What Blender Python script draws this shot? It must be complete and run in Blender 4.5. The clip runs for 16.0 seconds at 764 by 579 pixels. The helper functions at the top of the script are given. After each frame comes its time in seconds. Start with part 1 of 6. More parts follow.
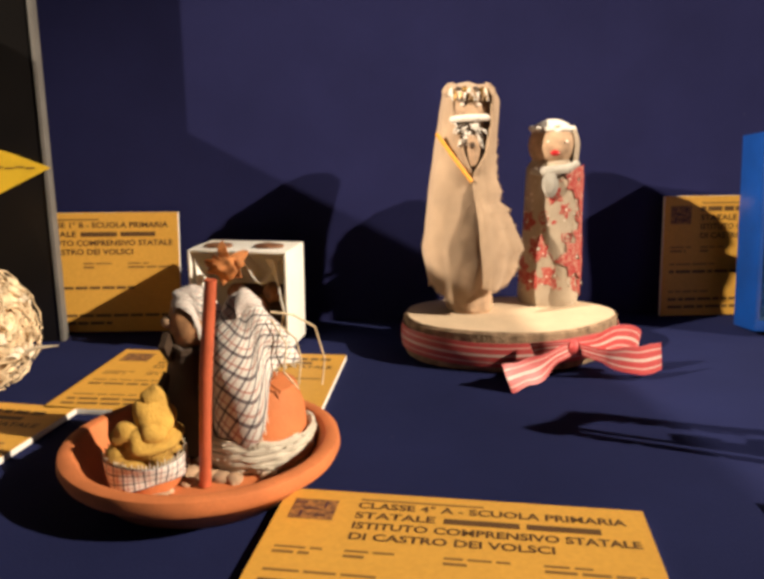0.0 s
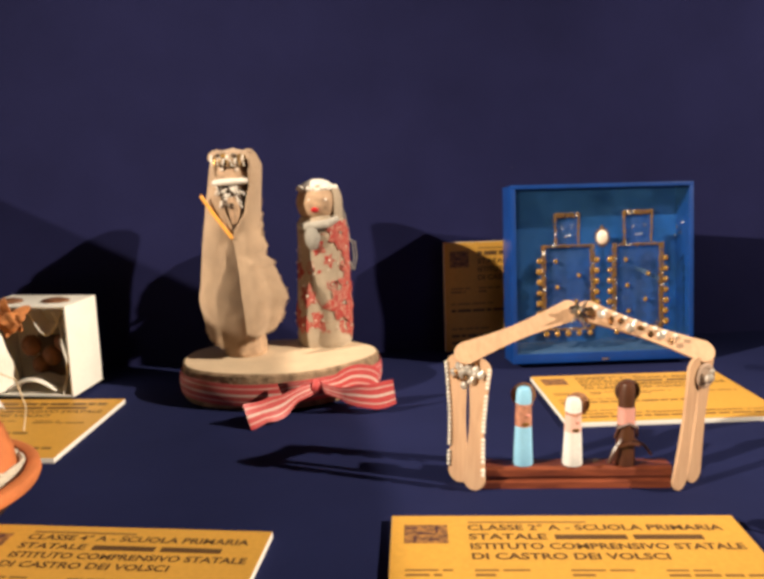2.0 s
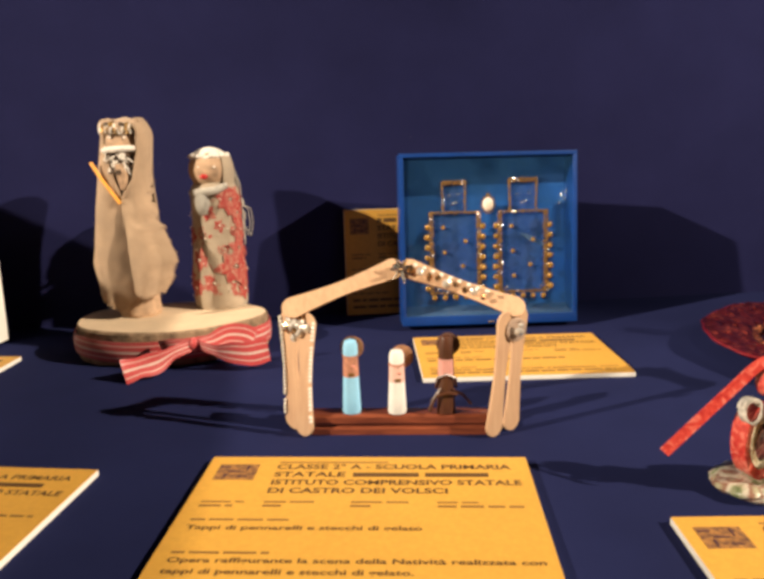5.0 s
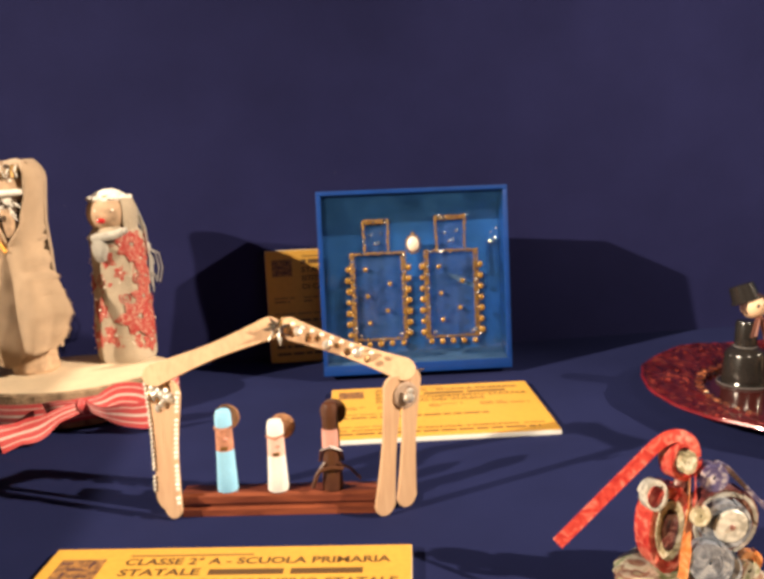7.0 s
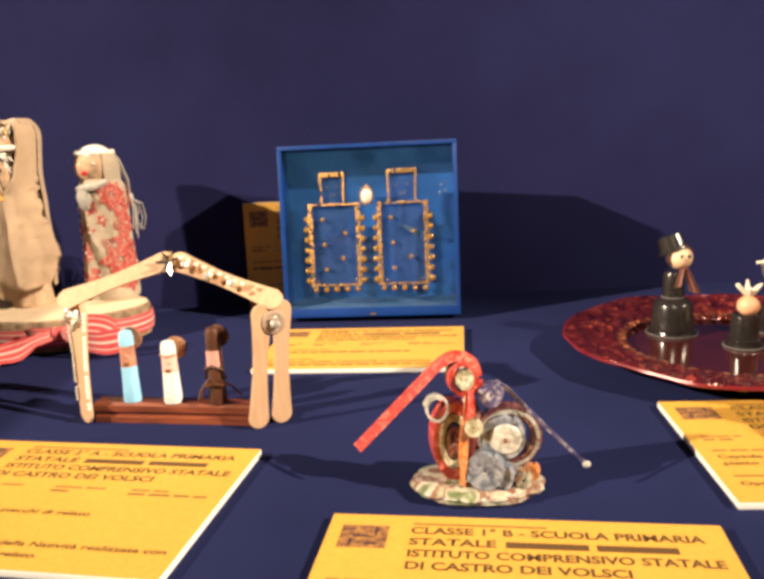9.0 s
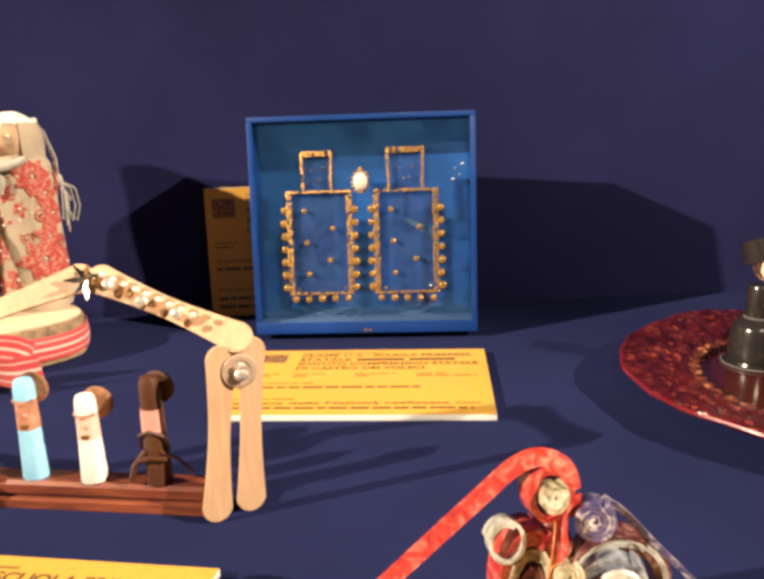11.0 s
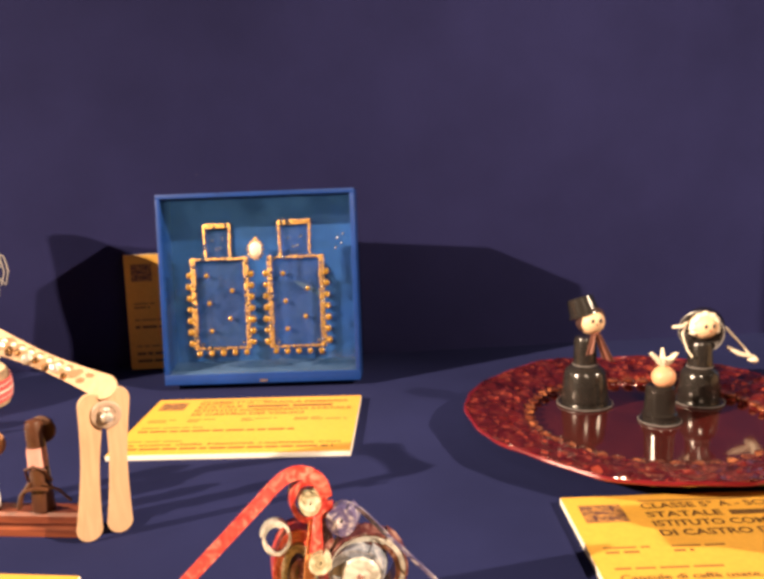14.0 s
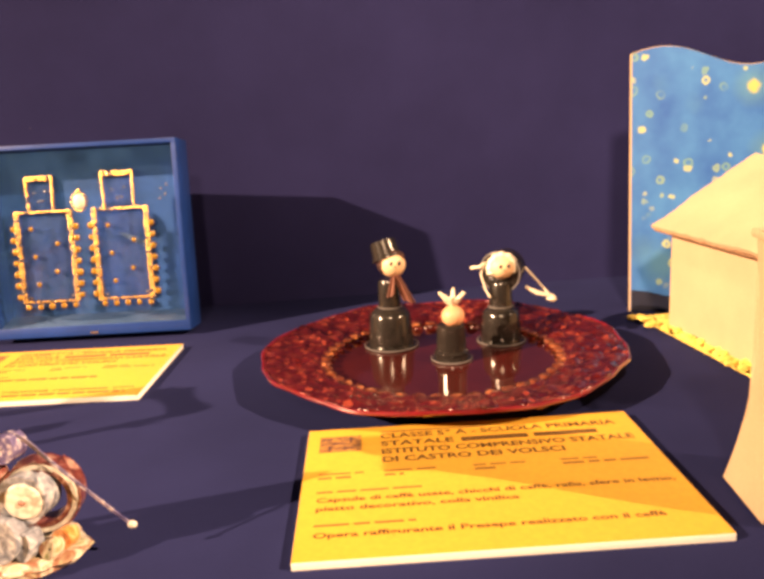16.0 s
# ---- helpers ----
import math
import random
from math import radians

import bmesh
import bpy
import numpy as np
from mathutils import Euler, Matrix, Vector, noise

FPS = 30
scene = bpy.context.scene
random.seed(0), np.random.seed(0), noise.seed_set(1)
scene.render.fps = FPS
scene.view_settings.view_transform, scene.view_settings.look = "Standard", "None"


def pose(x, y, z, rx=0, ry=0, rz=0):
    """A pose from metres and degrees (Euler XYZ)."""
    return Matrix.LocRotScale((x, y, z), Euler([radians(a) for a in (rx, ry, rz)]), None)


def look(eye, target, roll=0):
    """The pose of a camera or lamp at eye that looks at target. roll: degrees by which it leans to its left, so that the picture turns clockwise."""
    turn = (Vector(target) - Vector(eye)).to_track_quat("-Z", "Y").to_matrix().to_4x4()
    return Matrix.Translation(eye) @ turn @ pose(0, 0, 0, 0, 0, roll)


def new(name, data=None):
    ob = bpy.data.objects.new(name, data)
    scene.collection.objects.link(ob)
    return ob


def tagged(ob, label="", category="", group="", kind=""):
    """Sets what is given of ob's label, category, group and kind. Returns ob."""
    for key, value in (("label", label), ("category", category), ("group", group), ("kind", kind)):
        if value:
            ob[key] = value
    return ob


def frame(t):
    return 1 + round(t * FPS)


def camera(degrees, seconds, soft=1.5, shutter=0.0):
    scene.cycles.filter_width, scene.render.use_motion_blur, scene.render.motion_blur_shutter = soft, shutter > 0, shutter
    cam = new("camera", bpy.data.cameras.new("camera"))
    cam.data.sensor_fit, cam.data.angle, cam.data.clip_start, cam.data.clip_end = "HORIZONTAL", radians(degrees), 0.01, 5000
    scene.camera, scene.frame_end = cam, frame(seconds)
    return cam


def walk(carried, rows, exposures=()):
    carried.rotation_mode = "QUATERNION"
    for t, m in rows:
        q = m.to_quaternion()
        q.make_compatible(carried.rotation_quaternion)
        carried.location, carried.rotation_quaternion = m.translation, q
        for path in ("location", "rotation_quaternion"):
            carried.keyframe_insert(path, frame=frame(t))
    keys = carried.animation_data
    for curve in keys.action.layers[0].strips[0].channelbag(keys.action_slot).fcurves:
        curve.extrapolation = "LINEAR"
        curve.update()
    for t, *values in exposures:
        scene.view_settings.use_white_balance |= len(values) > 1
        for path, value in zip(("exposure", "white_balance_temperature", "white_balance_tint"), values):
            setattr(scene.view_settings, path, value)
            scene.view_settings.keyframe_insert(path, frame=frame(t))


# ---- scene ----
cam = camera(54.5, 16.0, soft=3.6)
PATH = [
    (0, (0.035, 0.105, 0.211), (0.206, 2.05, -0.223), -0.2),
    (0.5, (0.044, 0.126, 0.215), (0.368, 2.07, -0.128), -0.9),
    (1, (0.098, 0.108, 0.227), (0.4, 2.062, -0.077), -0.7),
    (1.5, (0.171, 0.063, 0.242), (0.455, 2.015, -0.086), -1.2),
    (2, (0.224, 0.017, 0.238), (0.481, 1.969, -0.116), -1.3),
    (2.5, (0.268, -0.015, 0.22), (0.528, 1.922, -0.203), -1.5),
    (3, (0.26, 0.005, 0.217), (0.62, 1.917, -0.244), -1.3),
    (3.5, (0.241, 0.026, 0.215), (0.79, 1.897, -0.229), -0.8),
    (3.7, (0.242, 0.026, 0.218), (0.823, 1.886, -0.235), -0.6),
    (5.8, (0.428, -0.065, 0.23), (0.494, 1.897, -0.151), -1.5),
    (6, (0.437, -0.049, 0.231), (0.531, 1.914, -0.143), -1.8),
    (6.5, (0.432, 0.001, 0.233), (0.636, 1.957, -0.126), -1.7),
    (7, (0.436, 0.017, 0.238), (0.693, 1.969, -0.116), -2.2),
    (7.5, (0.502, -0.01, 0.237), (0.639, 1.957, -0.099), -2.2),
    (8, (0.562, -0.049, 0.226), (0.59, 1.913, -0.161), -2.6),
    (8.2, (0.597, -0.071, 0.22), (0.564, 1.889, -0.175), -2.8),
    (10.3, (0.601, 0.062, 0.22), (0.601, 2.007, -0.248), -2.3),
    (10.5, (0.585, 0.087, 0.211), (0.619, 2.034, -0.244), -2.1),
    (11, (0.576, 0.125, 0.21), (0.616, 2.065, -0.272), -2.0),
    (11.5, (0.575, 0.135, 0.214), (0.617, 2.074, -0.274), -1.8),
    (12, (0.576, 0.129, 0.215), (0.641, 2.072, -0.256), -1.6),
    (12.5, (0.575, 0.12, 0.216), (0.67, 2.066, -0.235), -1.5),
    (13, (0.578, 0.11, 0.219), (0.696, 2.059, -0.211), -1.6),
    (13.5, (0.585, 0.091, 0.223), (0.718, 2.048, -0.166), -2.0),
    (14, (0.658, 0.031, 0.233), (0.772, 1.997, -0.119), -2.2),
    (14.5, (0.771, -0.043, 0.235), (0.802, 1.924, -0.125), -2.3),
    (15, (0.823, -0.078, 0.22), (0.812, 1.883, -0.171), -3.8),
    (15.5, (0.822, -0.028, 0.216), (0.922, 1.926, -0.197), -3.1),
    (16, (0.812, 0.009, 0.21), (0.979, 1.951, -0.237), -3.1),
]
LIGHT_ROWS = [(0.0, -0.16, 5950, 10), (1.0, -0.32, 5950, 10), (1.5, -0.45, 5950, 10), (2.3, -0.33, 5850, 10), (3.0, -0.14, 5800, 10), (3.7, -0.33, 5900, 10), (6.0, -0.42, 6050, 10), (6.6, -0.40, 6100, 10), (7.2, -0.02, 6100, 10), (8.2, 0.02, 6100, 10), (11.0, 0.0, 6150, 10), (13.0, 0.02, 6350, 12), (14.5, 0.38, 7300, 22), (16.0, 0.48, 8700, 30)]
walk(cam, [(t, look(eye, target, roll)) for t, eye, target, roll in PATH], LIGHT_ROWS)

# ---- world, lamps, exposure ----
world = bpy.data.worlds.new("world")
scene.world = world
world.use_nodes = True
world.node_tree.nodes["Background"].inputs[0].default_value = (0.55, 0.6, 0.8, 1)
world.node_tree.nodes["Background"].inputs[1].default_value = 0.035


def spot(name, at, aim, watts, colour, degrees, radius, blend=0.3):
    data = bpy.data.lights.new(name, "SPOT")
    data.energy, data.color, data.shadow_soft_size = watts, colour, radius
    data.spot_size, data.spot_blend = radians(degrees), blend
    ob = new(name, data)
    ob.matrix_world = look(at, aim)
    return ob


WARM = (1.0, 0.80, 0.56)
spot("spot_lamp_east", (6.79, -2.58, 4.32), (0.20, 0.45, 0.10), 7500, WARM, 9.6, 0.058, 0.85)
spot("spot_lamp_west", (-8.60, -2.80, 4.70), (0.95, 0.85, 0.40), 15800, WARM, 10.9, 0.070, 1.0)
# Unseen fill, added to lift the black shadows and the wall at the right.
spot("fill_lamp_front", (0.62, -1.20, 1.60), (1.22, 0.88, 0.36), 285, WARM, 34.0, 0.10, 1.0)


# ---- mesh helpers ----
def box(sx, sy, sz, at=(0, 0, 0), bevel=0.0):
    """A block, centred in x and y, standing on at's z."""
    bm = bmesh.new()
    bmesh.ops.create_cube(bm, size=1)
    for v in bm.verts:
        v.co = Vector((v.co.x * sx + at[0], v.co.y * sy + at[1], (v.co.z + 0.5) * sz + at[2]))
    if bevel:
        bmesh.ops.bevel(bm, geom=bm.edges[:], offset=bevel, segments=2, affect="EDGES", profile=0.6)
    return bm


def ball(r, at=(0, 0, 0), squash=(1, 1, 1), sub=2, lump=0.0, freq=30):
    bm = bmesh.new()
    bmesh.ops.create_icosphere(bm, subdivisions=sub, radius=r)
    for v in bm.verts:
        k = 1 + lump * noise.noise(v.co * freq + Vector(at) * 40)
        v.co = Vector((v.co.x * squash[0], v.co.y * squash[1], v.co.z * squash[2])) * k + Vector(at)
    return bm


def lathe(profile, seg=32, at=(0, 0, 0), shape=None):
    """A turned form from (radius, height) pairs; shape(angle, r, z) may change the radius."""
    bm = bmesh.new()
    rings = []
    for r, z in profile:
        ring = []
        for i in range(seg):
            a = 2 * math.pi * i / seg
            k = shape(a, r, z) if shape else r
            ring.append(bm.verts.new((at[0] + k * math.cos(a), at[1] + k * math.sin(a), at[2] + z)))
        rings.append(ring)
    for lo, hi in zip(rings, rings[1:]):
        for i in range(seg):
            bm.faces.new((lo[i], lo[(i + 1) % seg], hi[(i + 1) % seg], hi[i]))
    bm.faces.new(rings[0][::-1])
    bm.faces.new(rings[-1])
    return bm


def tube(points, r, seg=8):
    """A round bar along points; r is one radius or one for each point."""
    bm = bmesh.new()
    pts = [Vector(p) for p in points]
    rad = r if isinstance(r, (list, tuple)) else [r] * len(pts)
    rings, side = [], None
    for i, p in enumerate(pts):
        way = (pts[min(i + 1, len(pts) - 1)] - pts[max(i - 1, 0)]).normalized()
        ref = side or (Vector((0, 0, 1)) if abs(way.z) < 0.9 else Vector((1, 0, 0)))
        u = (ref - way * ref.dot(way)).normalized()
        side, w = u, way.cross(u)
        rings.append([bm.verts.new(p + rad[i] * (math.cos(a) * u + math.sin(a) * w)) for a in (2 * math.pi * k / seg for k in range(seg))])
    for lo, hi in zip(rings, rings[1:]):
        for i in range(seg):
            bm.faces.new((lo[i], lo[(i + 1) % seg], hi[(i + 1) % seg], hi[i]))
    bm.faces.new(rings[0][::-1])
    bm.faces.new(rings[-1])
    return bm


def sheet(fn, nu, nv, thick):
    """A cloth or band of real thickness over fn(u, v), u and v from 0 to 1, with a UV map."""
    bm = bmesh.new()
    uv = bm.loops.layers.uv.new("UVMap")
    p = [[Vector(fn(i / nu, j / nv)) for j in range(nv + 1)] for i in range(nu + 1)]
    out = []
    for i in range(nu + 1):
        row = []
        for j in range(nv + 1):
            du = p[min(i + 1, nu)][j] - p[max(i - 1, 0)][j]
            dv = p[i][min(j + 1, nv)] - p[i][max(j - 1, 0)]
            n = du.cross(dv)
            row.append(p[i][j] + (n.normalized() if n.length else Vector((0, 0, 1))) * thick)
        out.append(row)
    a = [[bm.verts.new(c) for c in row] for row in p]
    b = [[bm.verts.new(c) for c in row] for row in out]

    def face(vs, uvs):
        f = bm.faces.new(vs)
        for loop, c in zip(f.loops, uvs):
            loop[uv].uv = c

    for i in range(nu):
        for j in range(nv):
            c = [(i / nu, j / nv), ((i + 1) / nu, j / nv), ((i + 1) / nu, (j + 1) / nv), (i / nu, (j + 1) / nv)]
            face((a[i][j], a[i][j + 1], a[i + 1][j + 1], a[i + 1][j]), (c[0], c[3], c[2], c[1]))
            face((b[i][j], b[i + 1][j], b[i + 1][j + 1], b[i][j + 1]), c)
    for i in range(nu):
        for j in (0, nv):
            face((a[i][j], a[i + 1][j], b[i + 1][j], b[i][j]), [(i / nu, j / nv)] * 4)
    for j in range(nv):
        for i in (0, nu):
            face((a[i][j], a[i][j + 1], b[i][j + 1], b[i][j]), [(i / nu, j / nv)] * 4)
    bmesh.ops.recalc_face_normals(bm, faces=bm.faces[:])
    return bm


def slab(outline, thick, bevel=0.0):
    """A flat plate of an (x, y) outline, from z 0 up."""
    bm = bmesh.new()
    lo = [bm.verts.new((x, y, 0)) for x, y in outline]
    hi = [bm.verts.new((x, y, thick)) for x, y in outline]
    n = len(lo)
    bm.faces.new(lo[::-1])
    bm.faces.new(hi)
    for i in range(n):
        bm.faces.new((lo[i], lo[(i + 1) % n], hi[(i + 1) % n], hi[i]))
    if bevel:
        edges = [e for e in bm.edges if abs(e.verts[0].co.z - e.verts[1].co.z) < 1e-9]
        bmesh.ops.bevel(bm, geom=edges, offset=bevel, segments=1, affect="EDGES")
    return bm


def moved(bm, m):
    bmesh.ops.transform(bm, matrix=m, verts=bm.verts[:])
    return bm


def solid(name, pieces, smooth=40):
    """One mesh out of (bmesh, material) pieces."""
    me = bpy.data.meshes.new(name)
    whole, mats = bmesh.new(), []
    for bm, m in pieces:
        if m not in mats:
            mats.append(m)
        for f in bm.faces:
            f.material_index, f.smooth = mats.index(m), smooth > 0
        bit = bpy.data.meshes.new("bit")
        bm.to_mesh(bit)
        bm.free()
        whole.from_mesh(bit)
        bpy.data.meshes.remove(bit)
    whole.to_mesh(me)
    whole.free()
    for m in mats:
        me.materials.append(m)
    if smooth > 0:
        me.set_sharp_from_angle(angle=radians(smooth))
    return me


def part(name, bm, material, parent, label="", smooth=40):
    me = bm if isinstance(bm, bpy.types.Mesh) else solid(name, [(bm, material)], smooth)
    ob = new(name, me)
    ob.parent = parent
    if label:
        ob["label"] = label
    return ob


def thing(name, label, category, m=None, group="", kind="", me=None):
    ob = new(name, me)
    if m is not None:
        ob.matrix_world = m
    return tagged(ob, label, category, group, kind)


# ---- materials ----
def nodes(name):
    m = bpy.data.materials.new(name)
    m.use_nodes = True
    t = m.node_tree
    return m, t, t.nodes["Principled BSDF"]


def add(t, kind, **kw):
    n = t.nodes.new(kind)
    for k, v in kw.items():
        n.inputs[k.replace("_", " ")].default_value = v
    return n


def ramp(t, src, stops):
    r = t.nodes.new("ShaderNodeValToRGB")
    el = r.color_ramp.elements
    while len(el) < len(stops):
        el.new(0.5)
    for e, (pos, col) in zip(el, stops):
        e.position, e.color = pos, (*col, 1) if len(col) == 3 else col
    t.links.new(src, r.inputs[0])
    return r.outputs[0]


def mixed(t, fac, a, b, how="MIX"):
    n = t.nodes.new("ShaderNodeMix")
    n.data_type, n.blend_type = "RGBA", how
    for sock, v in ((n.inputs[0], fac), (n.inputs[6], a), (n.inputs[7], b)):
        if isinstance(v, bpy.types.NodeSocket):
            t.links.new(v, sock)
        else:
            sock.default_value = v if isinstance(v, float) else (*v, 1)
    return n.outputs[2]


def bumped(t, b, src, strength, distance=0.001):
    n = add(t, "ShaderNodeBump", Strength=strength, Distance=distance)
    t.links.new(src, n.inputs["Height"])
    t.links.new(n.outputs[0], b.inputs["Normal"])


def spot_coords(t):
    return t.nodes.new("ShaderNodeTexCoord").outputs["Object"]


def scaled(k, col):
    return tuple(min(1.0, c * k) for c in col)


def plain(name, col, rough=0.6, metal=0.0, var=0.18, coarse=30, fine=600, bump=0.25, depth=0.0004, coat=0.0, col2=None):
    """Colour with stains at one scale and grain at another, and a fine relief."""
    m, t, b = nodes(name)
    co = spot_coords(t)
    big = add(t, "ShaderNodeTexNoise", Scale=coarse, Detail=4)
    small = add(t, "ShaderNodeTexNoise", Scale=fine, Detail=3)
    t.links.new(co, big.inputs[0]), t.links.new(co, small.inputs[0])
    c = ramp(t, big.outputs[0], [(0.3, scaled(1 - var, col)), (0.7, col2 or scaled(1 + var, col))])
    c = mixed(t, ramp(t, small.outputs[0], [(0.35, (0.25, 0.25, 0.25)), (0.75, (0, 0, 0))]), c, scaled(0.6, col))
    t.links.new(c, b.inputs["Base Color"])
    b.inputs["Roughness"].default_value, b.inputs["Metallic"].default_value = rough, metal
    b.inputs["Coat Weight"].default_value = coat
    bumped(t, b, small.outputs[0], bump, depth)
    return m


def cloth(name, col, weave=900, rough=0.9, var=0.2, bump=0.5, depth=0.0004, coarse=12, sheen=0.2):
    """Woven stuff: two crossed wave patterns, with faded patches."""
    m, t, b = nodes(name)
    co = spot_coords(t)
    w1 = add(t, "ShaderNodeTexWave", Scale=weave / 6.28, Distortion=1.2, Detail=1)
    w2 = add(t, "ShaderNodeTexWave", Scale=weave / 6.28, Distortion=1.2, Detail=1)
    w1.bands_direction, w2.bands_direction = "X", "Z"
    big = add(t, "ShaderNodeTexNoise", Scale=coarse, Detail=5)
    for n in (w1, w2, big):
        t.links.new(co, n.inputs[0])
    h = mixed(t, 0.5, w1.outputs[0], w2.outputs[0])
    c = ramp(t, big.outputs[0], [(0.3, scaled(1 - var, col)), (0.7, scaled(1 + var, col))])
    c = mixed(t, 0.35, c, h, "MULTIPLY")
    t.links.new(c, b.inputs["Base Color"])
    b.inputs["Roughness"].default_value, b.inputs["Sheen Weight"].default_value = rough, sheen
    bumped(t, b, h, bump, depth)
    return m


def felt(name, col, seams=False):
    """Dull dark cloth over boards: fibres, faint creases and a few specks."""
    m, t, b = nodes(name)
    co = spot_coords(t)
    big = add(t, "ShaderNodeTexNoise", Scale=5, Detail=5, Roughness=0.6)
    fine = add(t, "ShaderNodeTexNoise", Scale=900, Detail=2)
    fold = add(t, "ShaderNodeTexNoise", Scale=14, Detail=3, Distortion=1.5)
    speck = add(t, "ShaderNodeTexVoronoi", Scale=16)
    for n in (big, fine, fold, speck):
        t.links.new(co, n.inputs[0])
    c = ramp(t, big.outputs[0], [(0.3, scaled(0.82, col)), (0.7, scaled(1.18, col))])
    c = mixed(t, ramp(t, fine.outputs[0], [(0.3, (0.3,) * 3), (0.7, (0, 0, 0))]), c, scaled(0.55, col))
    c = mixed(t, ramp(t, speck.outputs["Distance"], [(0.0, (0.35,) * 3), (0.022, (0, 0, 0))]), c, (0.12, 0.12, 0.16))
    t.links.new(c, b.inputs["Base Color"])
    b.inputs["Roughness"].default_value, b.inputs["Specular IOR Level"].default_value = 0.95, 0.05
    bumped(t, b, mixed(t, 0.4, fold.outputs[0], fine.outputs[0]), 0.35, 0.002)
    return m


def uv_stripes(name, base, bands, rough=0.5):
    """Lengthwise stripes of a band, across v, with a woven shimmer."""
    m, t, b = nodes(name)
    sep = t.nodes.new("ShaderNodeSeparateXYZ")
    t.links.new(t.nodes.new("ShaderNodeTexCoord").outputs["UV"], sep.inputs[0])
    r = t.nodes.new("ShaderNodeValToRGB")
    r.color_ramp.interpolation = "CONSTANT"
    el = r.color_ramp.elements
    while len(el) < len(bands):
        el.new(0.5)
    for e, (pos, col) in zip(el, bands):
        e.position, e.color = pos, (*col, 1)
    t.links.new(sep.outputs[1], r.inputs[0])
    n = add(t, "ShaderNodeTexNoise", Scale=500, Detail=3)
    t.links.new(spot_coords(t), n.inputs[0])
    t.links.new(mixed(t, 0.45, r.outputs[0], n.outputs[0], "MULTIPLY"), b.inputs["Base Color"])
    b.inputs["Roughness"].default_value, b.inputs["Sheen Weight"].default_value = rough, 0.3
    bumped(t, b, n.outputs[0], 0.3, 0.0003)
    return m


def checked(name, reps=(8, 8), tilt=0):
    """White cotton with a dark and a thin red check, laid slantwise by the UV map."""
    m, t, b = nodes(name)
    mp = t.nodes.new("ShaderNodeMapping")
    mp.inputs["Rotation"].default_value[2] = radians(tilt)
    t.links.new(t.nodes.new("ShaderNodeTexCoord").outputs["UV"], mp.inputs[0])
    sep = t.nodes.new("ShaderNodeSeparateXYZ")
    t.links.new(mp.outputs[0], sep.inputs[0])

    def lines(src, shift, width, reps):
        a = t.nodes.new("ShaderNodeMath")
        a.operation = "MULTIPLY_ADD"
        a.inputs[1].default_value, a.inputs[2].default_value = reps, shift
        t.links.new(src, a.inputs[0])
        f = t.nodes.new("ShaderNodeMath")
        f.operation = "FRACT"
        t.links.new(a.outputs[0], f.inputs[0])
        s = t.nodes.new("ShaderNodeMath")
        s.operation = "LESS_THAN"
        s.inputs[1].default_value = width
        t.links.new(f.outputs[0], s.inputs[0])
        return s.outputs[0]

    c = (0.86, 0.82, 0.76)
    for src, k in zip((sep.outputs[0], sep.outputs[1]), reps):
        c = mixed(t, lines(src, 0.0, 0.17, k), c, (0.26, 0.24, 0.27), "MULTIPLY")
        c = mixed(t, lines(src, 0.55, 0.1, k), c, (0.7, 0.42, 0.38), "MULTIPLY")
    n = add(t, "ShaderNodeTexNoise", Scale=700, Detail=3)
    t.links.new(spot_coords(t), n.inputs[0])
    t.links.new(mixed(t, 0.3, c, n.outputs[0], "MULTIPLY"), b.inputs["Base Color"])
    b.inputs["Roughness"].default_value = 0.9
    bumped(t, b, n.outputs[0], 0.5, 0.0005)
    return m


def glitter(name, col, between):
    """Glittered fabric print: strokes of colour, the ground cloth showing through in streaks."""
    m, t, b = nodes(name)
    co = spot_coords(t)
    streak = add(t, "ShaderNodeTexNoise", Scale=420, Detail=2, Distortion=0.8)
    grain = add(t, "ShaderNodeTexVoronoi", Scale=1500)
    t.links.new(co, streak.inputs[0]), t.links.new(co, grain.inputs[0])
    c = mixed(t, ramp(t, streak.outputs[0], [(0.50, (0, 0, 0)), (0.60, (0.75,) * 3)]), col, between)
    t.links.new(c, b.inputs["Base Color"])
    t.links.new(ramp(t, grain.outputs["Distance"], [(0.1, (0.2,) * 3), (0.5, (0.8,) * 3)]), b.inputs["Roughness"])
    bumped(t, b, grain.outputs["Distance"], 0.5, 0.0004)
    return m


